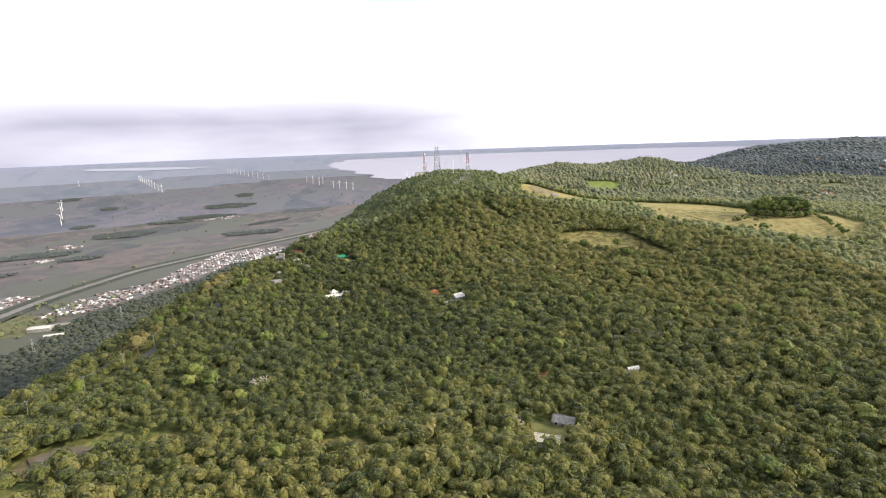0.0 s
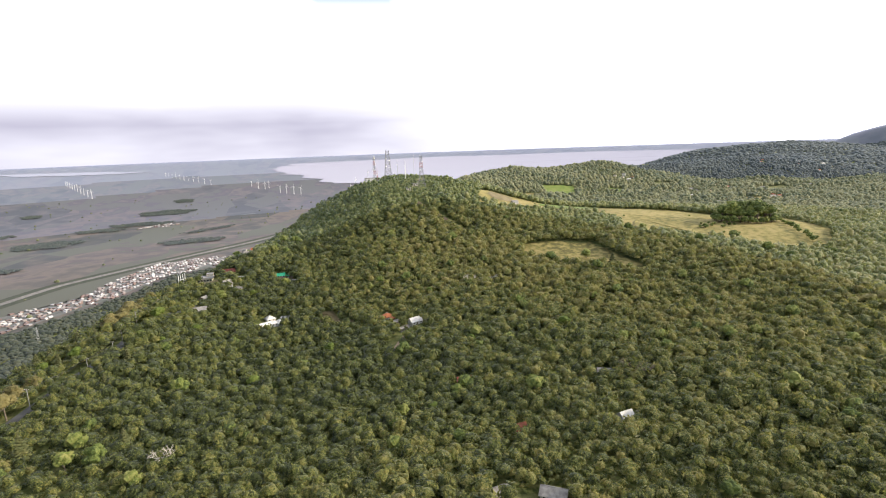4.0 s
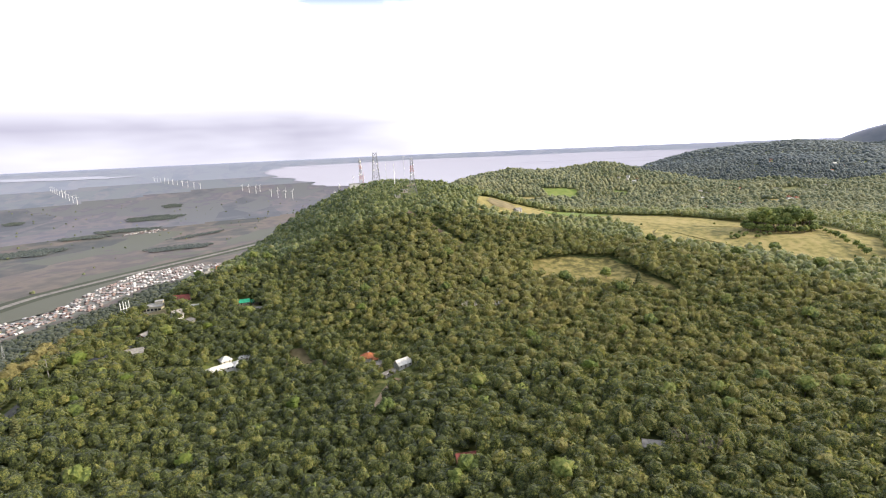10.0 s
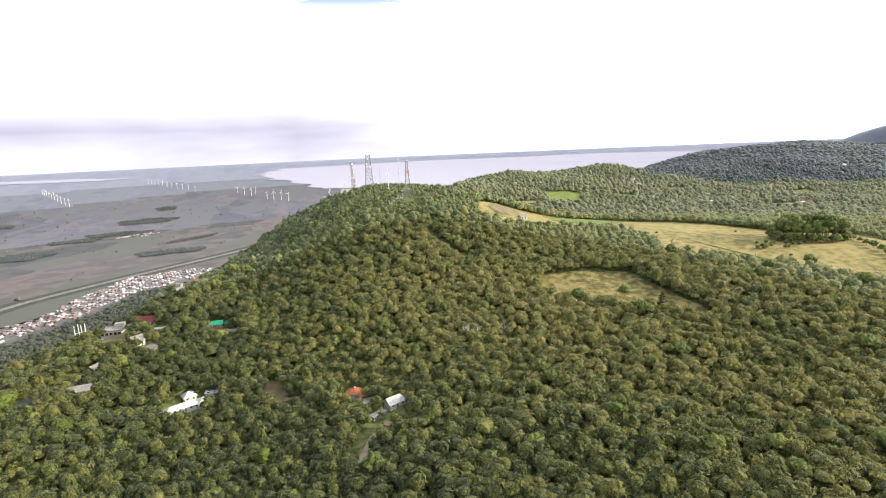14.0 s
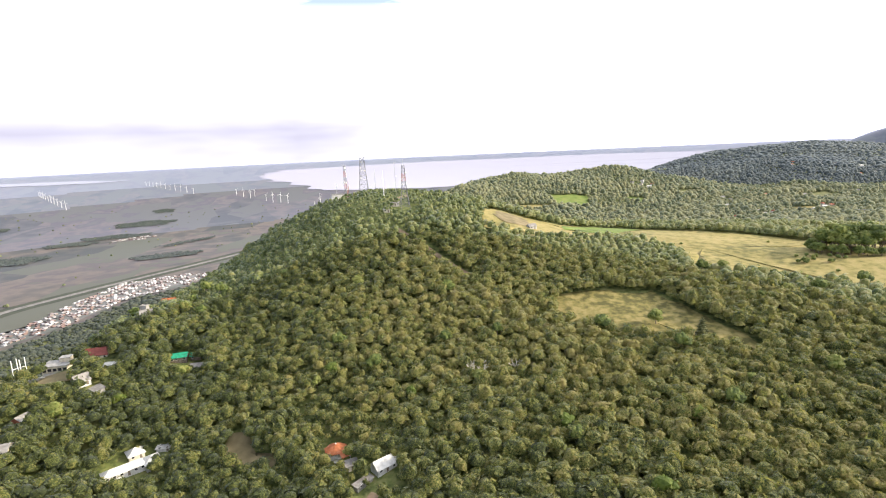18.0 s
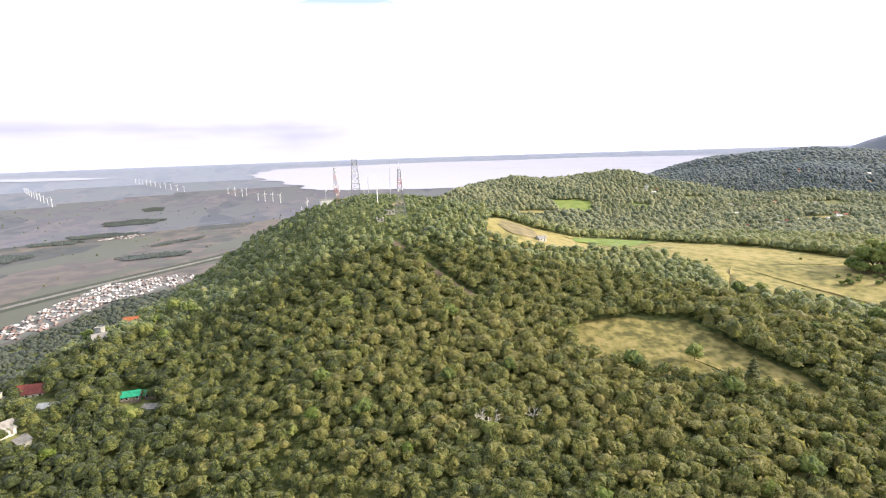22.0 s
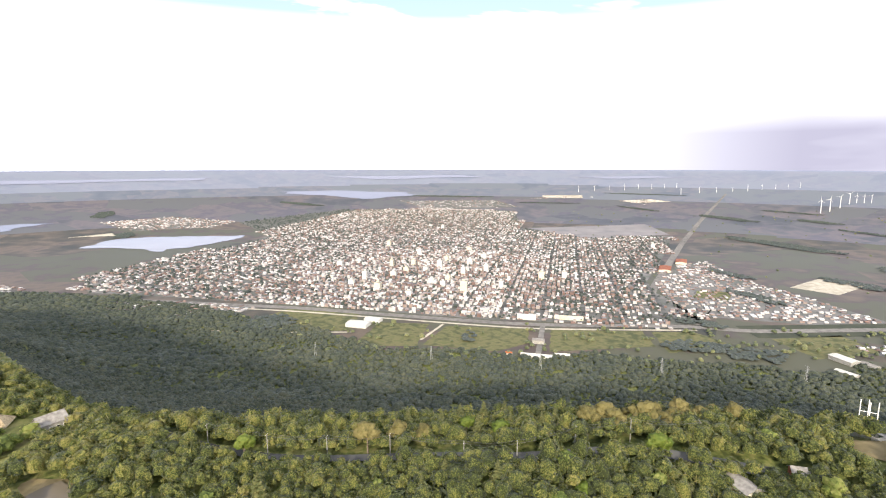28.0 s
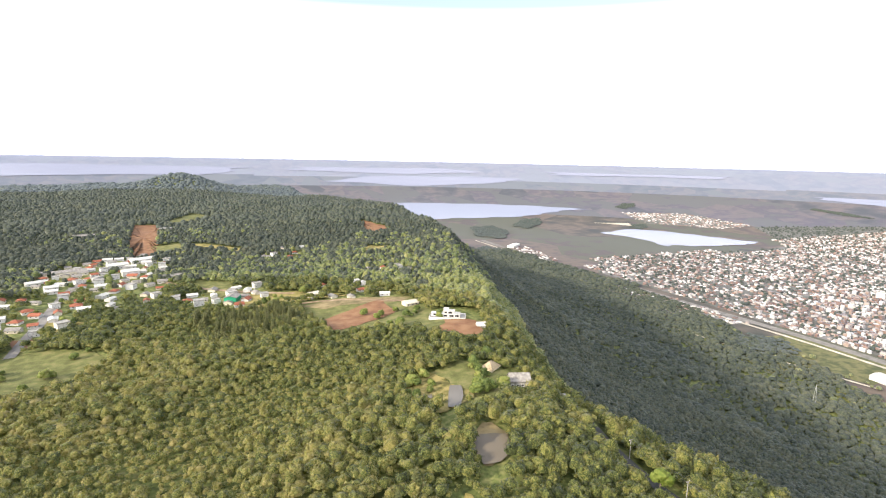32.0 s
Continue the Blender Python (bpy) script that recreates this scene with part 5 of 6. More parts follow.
def lookout():
    own = thing("lookout_house", "cream two-level lookout house with flat roof and terrace", "house", on_land(-163, 363, 14, 0.5))
    bm = bmesh.new()
    cuboid(bm, 0, 0, -6, 12, 9, 9.6, 0.05)
    part("wall", bm, CREAM, own)
    bm = bmesh.new()
    cuboid(bm, 0, 0, 3.6, 13.2, 10.2, 0.35, 0.04)
    part("flat_roof", bm, CONCRETE, own, "stained grey concrete roof slab")
    bm = bmesh.new()
    cuboid(bm, 3.4, 2.2, 3.95, 5.0, 4.2, 2.2, 0.04)
    part("stair_tower", bm, CREAM, own)
    bm = bmesh.new()
    cuboid(bm, 3.4, 2.2, 6.15, 5.6, 4.8, 0.25)
    part("tower_roof", bm, CONCRETE, own)
    for k in range(5):
        bm = bmesh.new()
        cuboid(bm, -4.8 + 2.4 * k, -4.52, 0.9, 1.7, 0.1, 1.5)
        part("window", bm, DARK, own, "dark window pane")
    bm = bmesh.new()
    cuboid(bm, 3.0, -8.6, -5, 16, 8, 5.2, 0.05)
    part("terrace", bm, CONCRETE, own, "paved grey terrace")
    for a, b in (((-5, -12.5), (11, -12.5)), ((11, -12.5), (11, -4.7))):
        bm = bmesh.new()
        cuboid(bm, (a[0] + b[0]) / 2, (a[1] + b[1]) / 2, 0.2, abs(b[0] - a[0]) + 0.25, abs(b[1] - a[1]) + 0.25, 0.95)
        part("terrace_wall", bm, WHITE, own, "white terrace parapet")


lookout()


def viewing_frame():
    own = thing("viewing_frame", "tall white steel frame on a concrete platform at the cliff", "steel frame", on_land(-182, 360, 30, 8.5))
    bm = bmesh.new()
    cuboid(bm, 0, 0, -14, 7, 5, 14.2, 0.05)
    part("platform", bm, CONCRETE, own)
    for i, (x, y) in enumerate(((-2.6, -1.6), (-0.9, 1.4), (0.9, -1.4), (2.6, 1.6))):
        bm = bmesh.new()
        bar(bm, (x, y, 0.2), (x, y, 12.5), 0.28, 8, 0.2)
        part("post", bm, WHITE_PAINT, own)
    for z in (4.0, 7.5):
        bm = bmesh.new()
        bar(bm, (-2.6, -1.6, z), (2.6, 1.6, z), 0.16, 6)
        part("crossbar", bm, WHITE_PAINT, own)
    bm = bmesh.new()
    slab(bm, [(3.5, -1, 0.25), (14, -1.5, -0.5), (14, 0.5, -0.5), (3.5, 1, 0.25)], 0.4)
    part("walkway", bm, CONCRETE, own)


viewing_frame()


def villa():
    own = thing("villa", "white modern flat-roofed villa with a long garden wall", "house", on_land(-198, -116, -38, 1.2, 0.72))
    for cx, cy, sx, sy, z0, z1, m in ((0, 0, 20, 9, -4, 3.2, WHITE), (1.5, 1.0, 11, 7, 3.45, 6.4, WHITE), (4.5, 1.6, 5, 4.5, 6.65, 8.6, WHITE), (16.5, -0.6, 7, 6, -4, 3.0, WHITE)):
        bm = bmesh.new()
        cuboid(bm, cx, cy, z0, sx, sy, z1 - z0, 0.04)
        part("volume", bm, m, own)
        bm = bmesh.new()
        cuboid(bm, cx, cy, z1, sx + 0.8, sy + 0.8, 0.25, 0.03)
        part("roof_slab", bm, WHITE, own)
    for x, z, w, y in ((-7, 0.6, 4, -4.53), (-1.5, 0.4, 4.5, -4.53), (5, 0.5, 4, -4.53), (0, 3.9, 4, -2.53), (4.5, 3.9, 2.5, -2.53), (16.5, 0.6, 3, -3.63)):
        for s in (-1, 1):
            yy = y if s < 0 else (4.53 if z < 3 and x < 10 else (4.53 if z > 3 else 2.43))
            bm = bmesh.new()
            cuboid(bm, x, yy, z, w, 0.1, 1.9)
            part("window", bm, DARK, own, "wide dark window")
    for cx, cy, sx, sy in ((3, 9.5, 38, 0.35), (-16, 4, 0.35, 11), (22, 5, 0.35, 9.4), (3, -8.5, 38, 0.35)):
        bm = bmesh.new()
        cuboid(bm, cx, cy, -5, sx, sy, 5.9)
        part("garden_wall", bm, WHITE, own, "white rendered garden wall")
    bm = bmesh.new()
    cuboid(bm, 3, 0.5, -5, 37.4, 17.4, 4.9)
    part("terrace", bm, CONCRETE, own, "grey paved terrace")
    bm = bmesh.new()
    cuboid(bm, -10.5, 6.6, -0.09, 8, 3.2, 0.12)
    part("pool", bm, POND, own, "dark still pool")


villa()
house(-203, -84, -20, 6, 3.5, 2.2, 1.8, "gable", WHITE, WHITE_SHEET, "small white tent-roofed shelter on red soil", n=1, name="shelter")
house(-164, -22, 25, 9, 7, 2.6, 3.0, "hip", CREAM, STRAW, "cottage with a pale thatched hip roof by the lawn", n=2, name="cottage", over=0.9, roof_label="pale straw thatch")
house(-166, 1, -28, 11, 8, 4.2, 3.0, "gable", CONCRETE, GREY_SHEET, "two-storey house with a grey-brown gabled roof", n=4)
house(-176, 22, -30, 7, 4, 2.4, 0.5, "shed", CONCRETE, GREY_SHEET, "low grey shed beside the lane", n=2, name="shed")

# ---- village on the plateau: six kinds of house, each built once and repeated ----
KINDS = [
    ("gable", WHITE, TILE_RED, 9, 7, 2.9, 1.7, "white village house with a red tile roof"),
    ("gable", CREAM, TILE_RED, 10, 7, 2.9, 1.8, "cream village house with a red tile roof"),
    ("gable", CREAM, GREY_SHEET, 10, 8, 3.0, 1.4, "cream village house with a grey sheet roof"),
    ("hip", WHITE, TILE_RED, 10, 9, 3.0, 2.0, "white village house with a hipped red roof"),
    ("flat", WHITE, CONCRETE, 9, 8, 5.6, 0.4, "white two-storey house with a flat roof"),
    ("gable", WHITE, WHITE_SHEET, 12, 8, 3.4, 1.3, "white house with a pale sheet roof"),
]
first = {}
for i, (hx, hy, rz) in enumerate(HOMES):
    k = vrng.choice((0, 1, 2, 2, 2, 3, 4, 4, 5, 5, 5))
    if k in first:
        copy_thing(first[k], on_land(hx, hy, rz + vrng.uniform(-8, 8), k=vrng.uniform(0.68, 0.95)))
    else:
        kind, wall, roof, w, d, h, rise, label = KINDS[k]
        first[k] = house(hx, hy, rz, w, d, h, rise, kind, wall, roof, label, n=2, name="village_house", group="plateau village houses")

HALLS = [(-14, -548, 14, 28, 13, 6, "large white flat-roofed hall of the village", WHITE, WHITE_SHEET), (14, -520, 14, 22, 12, 5, "white hall with a bright roof", WHITE, WHITE_SHEET), (2, -470, 10, 17, 12, 6, "white hall with a bright roof", WHITE, WHITE_SHEET),
         (-36, -432, 6, 26, 9, 4, "long white low hall", WHITE, GREY_SHEET), (60, -505, 8, 32, 12, 5, "long grey-roofed hall at the village edge", CREAM, GREY_SHEET), (90, -512, 8, 18, 12, 5, "grey-roofed hall at the village edge", CREAM, GREY_SHEET),
         (-75, -300, 60, 14, 11, 6, "teal-walled hall among village houses", GREEN_SHEET, GREY_SHEET), (52, -790, 10, 34, 12, 5, "long grey hall on the far slope", CREAM, GREY_SHEET), (-62, -822, 12, 20, 10, 6, "unfinished brick block on red earth", TILE_RED, CONCRETE),
         (-20, -285, 30, 14, 7, 3, "house with a shining white roof by the pines", WHITE, WHITE_SHEET), (-140, -262, 10, 9, 8, 5, "cream two-storey house on the pasture", CREAM, CREAM), (-196, -176, 0, 12, 9, 3, "house with a pale hipped roof behind the villa", CREAM, CREAM)]
for x, y, rz, w, d, h, label, wall, roof in HALLS:
    house(x, y, rz, w, d, h, 1.6, "gable", wall, roof, label, n=max(3, int(w / 5)), name="hall", category="hall")

# ---- trees that stand out, each one a thing ----
LEAF_TREE = material("tree_leaves", [(0.072, 0.100, 0.029), (0.137, 0.181, 0.045), (0.217, 0.250, 0.064), (0.290, 0.286, 0.093)], rough=0.7, scale=0.6, per="object", spread=0.3, thin=0.45, bump=0.3, bump_scale=1.2)
LEAF_BROWN = material("autumn_leaves", [(0.085, 0.076, 0.028), (0.155, 0.136, 0.048), (0.225, 0.19, 0.075)], rough=0.75, scale=0.7, per="object", spread=0.25, thin=0.3, bump=0.3, bump_scale=1.2)
LEAF_LIME = material("fresh_leaves", [(0.06, 0.09, 0.012), (0.10, 0.14, 0.02), (0.15, 0.18, 0.035)], rough=0.7, scale=0.7, per="object", spread=0.2, thin=0.3, bump=0.3, bump_scale=1.2)


def trunk_mesh(own, h, r, g, limbs=4, mat=BARK):
    bm = bmesh.new()
    top = Vector((g.uniform(-0.3, 0.3), g.uniform(-0.3, 0.3), h))
    bar(bm, (0, 0, -1.2), top, r, 7, r * 0.5)
    part("trunk", bm, mat, own)
    for i in range(limbs):
        a, z = g.uniform(0, 6.28), h * g.uniform(0.6, 0.95)
        bm = bmesh.new()
        l = h * g.uniform(0.25, 0.45)
        bar(bm, (top.x * z / h, top.y * z / h, z), (l * math.cos(a), l * math.sin(a), z + l * 0.8), r * 0.4, 5, r * 0.15)
        part("limb", bm, mat, own)


def broadleaf(label, x, y, r, h, mat, seed, group=""):
    """A tree: tapered trunk, limbs, and a crown of lobed masses with sprays of leaves."""
    g = random.Random(seed)
    own = thing("tree", label, "tree", on_land(x, y), group)
    trunk_mesh(own, h * 0.55, 0.055 * h * 0.5 + 0.08, g)
    vs, fs, off = [], [], 0
    for i in range(5):
        v, f = crown_form(100 + seed * 7 + i, 2, 44, lobes=9, squash=0.95, size=0.26, core=0.9)
        a = 6.28 * i / 5 + g.uniform(-0.4, 0.4)
        s = r * (0.62 if i else 0.72)
        c = (0, 0, h - r * 0.55) if i == 0 else (r * 0.5 * math.cos(a), r * 0.5 * math.sin(a), h - r * g.uniform(0.75, 1.15))
        vs.append(v * s + np.array(c))
        fs.append(f + off)
        off += len(v)
    raw("crown", np.concatenate(vs), np.concatenate(fs), [mat], parent=own)
    return own


def conifer(label, x, y, r, h, mat, seed, group=""):
    """A pine: straight trunk and tiers of drooping sprays that narrow to the top."""
    g = np.random.default_rng(seed)
    own = thing("pine", label, "pine tree", on_land(x, y), group)
    bm = bmesh.new()
    bar(bm, (0, 0, -1.2), (0, 0, h * 0.96), 0.02 * h + 0.05, 7, 0.03)
    part("trunk", bm, BARK, own)
    vs, fs, off = [], [], 0
    n = 46
    for i in range(n):
        t = (i + 0.5) / n
        z = h * (0.16 + 0.84 * t)
        a = i * 2.4 + g.uniform(-0.3, 0.3)
        reach = r * (1 - t) ** 0.75 * g.uniform(0.75, 1.15) + 0.25
        v, f = crown_form(300 + seed + i % 5, 1, 12, lobes=4, squash=0.55, size=0.5)
        s = reach * 0.62
        vs.append(v * s + np.array((math.cos(a) * reach * 0.5, math.sin(a) * reach * 0.5, z - 0.2 * reach)))
        fs.append(f + off)
        off += len(v)
    raw("crown", np.concatenate(vs), np.concatenate(fs), [mat], parent=own)
    return own


def bare_tree(label, x, y, h, seed, mat=DEADWOOD):
    """A leafless tree: every bough forks down to twigs."""
    g = random.Random(seed)
    own = thing("bare_tree", label, "dead tree", on_land(x, y))
    bm = bmesh.new()
    bar(bm, (0, 0, -1), (0.2, 0.1, h * 0.45), 0.42, 8, 0.3)
    part("trunk", bm, mat, own)

    def grow(bm, p, way, length, r, depth):
        q = p + way * length
        bar(bm, p, q, r, 5, r * 0.62)
        if depth:
            for _ in range(3):
                w = (way + Vector((g.uniform(-0.9, 0.9), g.uniform(-0.9, 0.9), g.uniform(-0.15, 0.6)))).normalized()
                grow(bm, q, w, length * g.uniform(0.55, 0.8), r * 0.6, depth - 1)

    for i in range(5):
        a = i * 1.26 + g.uniform(-0.3, 0.3)
        bm = bmesh.new()
        grow(bm, Vector((0.2, 0.1, h * g.uniform(0.3, 0.45))), Vector((math.cos(a), math.sin(a), g.uniform(0.4, 1.1))).normalized(), h * 0.24, 0.24, 3)
        part("bough", bm, mat, own)


bare_tree("bleached leafless tree rising over the forest", 62, 341, 12.5, 4)
bare_tree("small bleached leafless tree in the forest", 81, 345, 8.5, 9)
bare_tree("grey leafless tree above the shaded house", 148, 190, 12, 12, BARK)
bare_tree("grey leafless tree beside the track", 141, 197, 11, 15, BARK)
bare_tree("pale leafless tree in the forest", -64, 118, 11, 19, DEADWOOD)

broad_a = broadleaf("round dark green tree standing in the clearing", 164, 382, 4.2, 9.0, LEAF_TREE, 1)
pine_a = conifer("dark conifer at the clearing's edge", 181, 364, 3.6, 12.5, PINE, 2)

trng = random.Random(5)
clump_first = [broadleaf("tall grey-green eucalyptus of the meadow clump", 356, 502, 6.4, 20, LEAF_TREE, 11, "eucalyptus clump on the meadow"), broadleaf("tall grey-green eucalyptus of the meadow clump", 370, 508, 5.8, 17, LEAF_TREE, 12, "eucalyptus clump on the meadow")]
for i in range(34):
    a, q = trng.uniform(0, 6.28), math.sqrt(trng.random())
    copy_thing(clump_first[i % 2], on_land(363 + 28 * q * math.cos(a), 506 + 14 * q * math.sin(a), trng.uniform(0, 360), k=trng.uniform(0.72, 1.12)))
for i in range(30):
    a = 6.28 * i / 30 + trng.uniform(-0.1, 0.1)
    copy_thing(broad_a, on_land(363 + 31 * math.cos(a), 504 + 17 * math.sin(a), trng.uniform(0, 360), k=trng.uniform(0.7, 1.1)))
for i in range(16):
    a, q = trng.uniform(0, 6.28), math.sqrt(trng.random())
    copy_thing(broad_a, on_land(322 + 20 * q * math.cos(a), 484 + 9 * q * math.sin(a), trng.uniform(0, 360), k=trng.uniform(0.3, 0.55)))
for i in range(9):
    copy_thing(broad_a, on_land(trng.uniform(230, 420), trng.uniform(400, 560), trng.uniform(0, 360), k=trng.uniform(0.2, 0.42)))
for i in range(14):
    copy_thing(broad_a, on_land(376 + 1.5 * trng.uniform(-1, 1) + i * 1.8, 384 + i * 9.5, trng.uniform(0, 360), k=trng.uniform(0.5, 0.8)))

pine_b = conifer("yellow-green pine on the ridge edge", -172, 222, 3.4, 13.5, PINE, 7, "pines on the ridge edge")
PINES = [(-169, 210), (-178, 232), (-174, 186), (-168, 178), (-176, 206), (-181, 216), (-166, 228), (-172, 238), (-164, 196), (-177, 196), (-158, 222), (-170, 166), (-164, 150), (-160, 136), (-130, 204), (-134, 184), (-126, 176), (-138, 168),
         (-148, 404), (-139, 392), (-146, 412), (-120, 392), (-158, 396), (-134, 404), (-60, 60), (-72, 52), (-48, 96), (-30, 108), (10, 122), (-86, 130), (-120, 120), (-40, 150)]
for x, y in PINES:
    copy_thing(pine_b, on_land(x + trng.uniform(-2, 2), y + trng.uniform(-2, 2), trng.uniform(0, 360), k=trng.uniform(0.65, 1.05)))

brown_a = broadleaf("copper-brown leaved tree along the ridge lane", -164, 240, 4.6, 11.5, LEAF_BROWN, 21, "copper-brown trees along the lane")
for x, y in ((-168, 248), (-171, 258), (-166, 262), (-174, 268), (-170, 276), (-177, 281), (-172, 288), (-178, 295), (-166, 270), (-161, 162), (-160, 173), (-155, 150), (-175, 302), (-163, 250)):
    copy_thing(brown_a, on_land(x, y, trng.uniform(0, 360), k=trng.uniform(0.75, 1.1)))
lime_a = broadleaf("bright lime-green tree among darker forest", -146, 262, 4.6, 11.0, LEAF_LIME, 31, "bright green trees")
for x, y in ((-168, 190), (-160, 204), (-120, 258), (40, 170), (-30, 250), (96, 300), (-60, 200), (120, 260), (-12, 352), (-110, 330), (60, 250), (-150, 100), (150, 300), (30, 330), (-128, 232)):
    copy_thing(lime_a, on_land(x, y, trng.uniform(0, 360), k=trng.uniform(0.6, 1.0)))
tall_a = broadleaf("large round-crowned tree rising from the forest", 90, 180, 4.6, 12.0, LEAF_TREE, 41, "large trees in the forest")
frng = np.random.default_rng(77)
tx, ty = frng.uniform(-170, 330, 900), frng.uniform(40, 470, 900)
keep = wanted(tx, ty) & sector(tx, ty) & (tx > edge_x(ty) + 12)
for x, y in list(zip(tx[keep], ty[keep]))[:110]:
    copy_thing(tall_a, on_land(float(x), float(y), trng.uniform(0, 360), k=trng.uniform(0.55, 0.95)))
plant = conifer("dark plantation tree above the village", -72, -210, 3.2, 15, PINE, 51, "plantation trees")
for i in range(110):
    copy_thing(plant, on_land(-108 + 74 * trng.random(), -246 + 72 * trng.random(), trng.uniform(0, 360), k=trng.uniform(0.75, 1.1)))

# low trees scattered over the lawn, the pastures and the village gardens
bush = broadleaf("small bushy tree on open grass", -150, -14, 2.6, 4.6, LEAF_TREE, 61, "bushes on open ground")
for cx, cy, sx, sy, n in ((-152, -12, 26, 26, 26), (-118, -14, 14, 22, 16), (70, -190, 40, 40, 14), (-175, -150, 22, 36, 14), (-130, -280, 34, 18, 14), (20, -480, 60, 70, 60), (80, -340, 36, 60, 26)):
    for i in range(n):
        x, y = cx + sx * trng.uniform(-1, 1), cy + sy * trng.uniform(-1, 1)
        if all(math.hypot(x - hx, y - hy) > 8 for hx, hy, _ in HOMES) and math.hypot(x + 166, y - 1) > 9 and math.hypot(x + 164, y + 22) > 8 and abs(x + 126 - 0.68 * (y + 1)) > 8:
            copy_thing(bush, on_land(x, y, trng.uniform(0, 360), k=trng.uniform(0.6, 1.5)))

# ---- poles and wires along the ridge lane ----
POLES = [(-158, 80), (-154, 108), (-152, 134), (-152, 160), (-144, 190), (-143, 210), (-153, 233), (-157, 255), (-157, 281)]
pole_tops = []
pole_first = None
for i, (x, y) in enumerate(POLES):
    if pole_first is None:
        pole_first = thing("utility_pole", "pale concrete power pole with a crossarm", "utility pole", on_land(x, y), "power poles along the lane")
        bm = bmesh.new()
        bar(bm, (0, 0, -1), (0, 0, 9.5), 0.2, 8, 0.13)
        part("shaft", bm, CONCRETE, pole_first)
        bm = bmesh.new()
        cuboid(bm, 0, 0, 9.0, 2.2, 0.14, 0.16)
        part("crossarm", bm, BARK, pole_first)
        for q in (-0.95, 0, 0.95):
            bm = bmesh.new()
            bar(bm, (q, 0, 9.16), (q, 0, 9.42), 0.07, 6)
            part("insulator", bm, WHITE_PAINT, pole_first)
    else:
        copy_thing(pole_first, on_land(x, y))
    pole_tops.append(Vector((x, y, float(land(x, y)) + 9.4)))


def wire(a, b, sag, r=0.05, n=9):
    """One sagging cable, swept as a single tube."""
    bm = bmesh.new()
    side = Vector((-(b - a).y, (b - a).x, 0)).normalized()
    rings = []
    for k in range(n):
        t = k / (n - 1)
        p = a.lerp(b, t) + Vector((0, 0, -sag * 4 * t * (1 - t)))
        rings.append([bm.verts.new(p + side * r * c + Vector((0, 0, r * s))) for c, s in ((1, 0), (0, 1), (-1, 0), (0, -1))])
    for r0, r1 in zip(rings[:-1], rings[1:]):
        for i in range(4):
            bm.faces.new((r0[i], r0[(i + 1) % 4], r1[(i + 1) % 4], r1[i]))
    bm.faces.new(rings[0])
    bm.faces.new(rings[-1][::-1])
    return bm


for a, b in zip(pole_tops[:-1], pole_tops[1:]):
    for q in (-0.95, 0.95):
        off = Vector((q, 0, 0))
        tagged(part("power_line", wire(a + off, b + off, 1.2, 0.035), DARK_STEEL), "thin sagging power line beside the lane", "power line", "power lines along the lane")

# ---- the town on the plain ----
U, V = np.array((-0.989, 0.147)), np.array((0.147, 0.989))
ORIGIN = np.array((-1228.0, 229.0))
TOWN = [(-1225, 745), (-1222, 480), (-1222, 230), (-1255, 30), (-1300, -180), (-1330, -420), (-1370, -700), (-1400, -1000), (-1600, -1180), (-2000, -1120), (-2350, -980), (-2700, -980), (-3300, -1450), (-4300, -1000), (-4500, -200), (-4300, 420), (-3100, 420), (-2720, 700), (-2850, 1200), (-2100, 900), (-1640, 700)]
TOWN_GROUND = material("town_ground", [(0.054, 0.061, 0.044), (0.098, 0.094, 0.083), (0.152, 0.141, 0.132)], rough=0.9, scale=0.02, sheen=0.08)
patch("town_ground", TOWN, TOWN_GROUND, "built-up ground of the town", "ground", lift=0.3, rings=20)
crng = np.random.default_rng(11)
hu, hv = [], []
block_u, block_v = 112.0, 104.0
gu, gv = np.meshgrid(np.arange(0, 31), np.arange(-15, 11), indexing="ij")
houses = []
for bu, bv in zip(gu.ravel(), gv.ravel()):
    c = ORIGIN + U * (bu * block_u + 60) + V * (bv * block_v + 52)
    if not inside(c[:1], c[1:], TOWN)[0]:
        continue
    d = math.hypot(c[0] + 1750, c[1] - 20)
    dense = 0.78 if d < 600 else 0.56
    for i in range(9):
        for j in range(7):
            if crng.random() > dense:
                continue
            pu = bu * block_u + 12 + i * 11.2 + crng.uniform(-2, 2)
            pv = bv * block_v + 9 + j * 14.0 + crng.uniform(-3, 3)
            hh = crng.choice((2.6, 2.8, 3.2, 5.6)) if d > 500 else crng.choice((3.2, 4.5, 6.5, 7, 10))
            houses.append((pu, pv, crng.uniform(4.5, 9.5), crng.uniform(5, 11.5), hh, crng.random() < (0.62 if d > 500 else 0.3)))
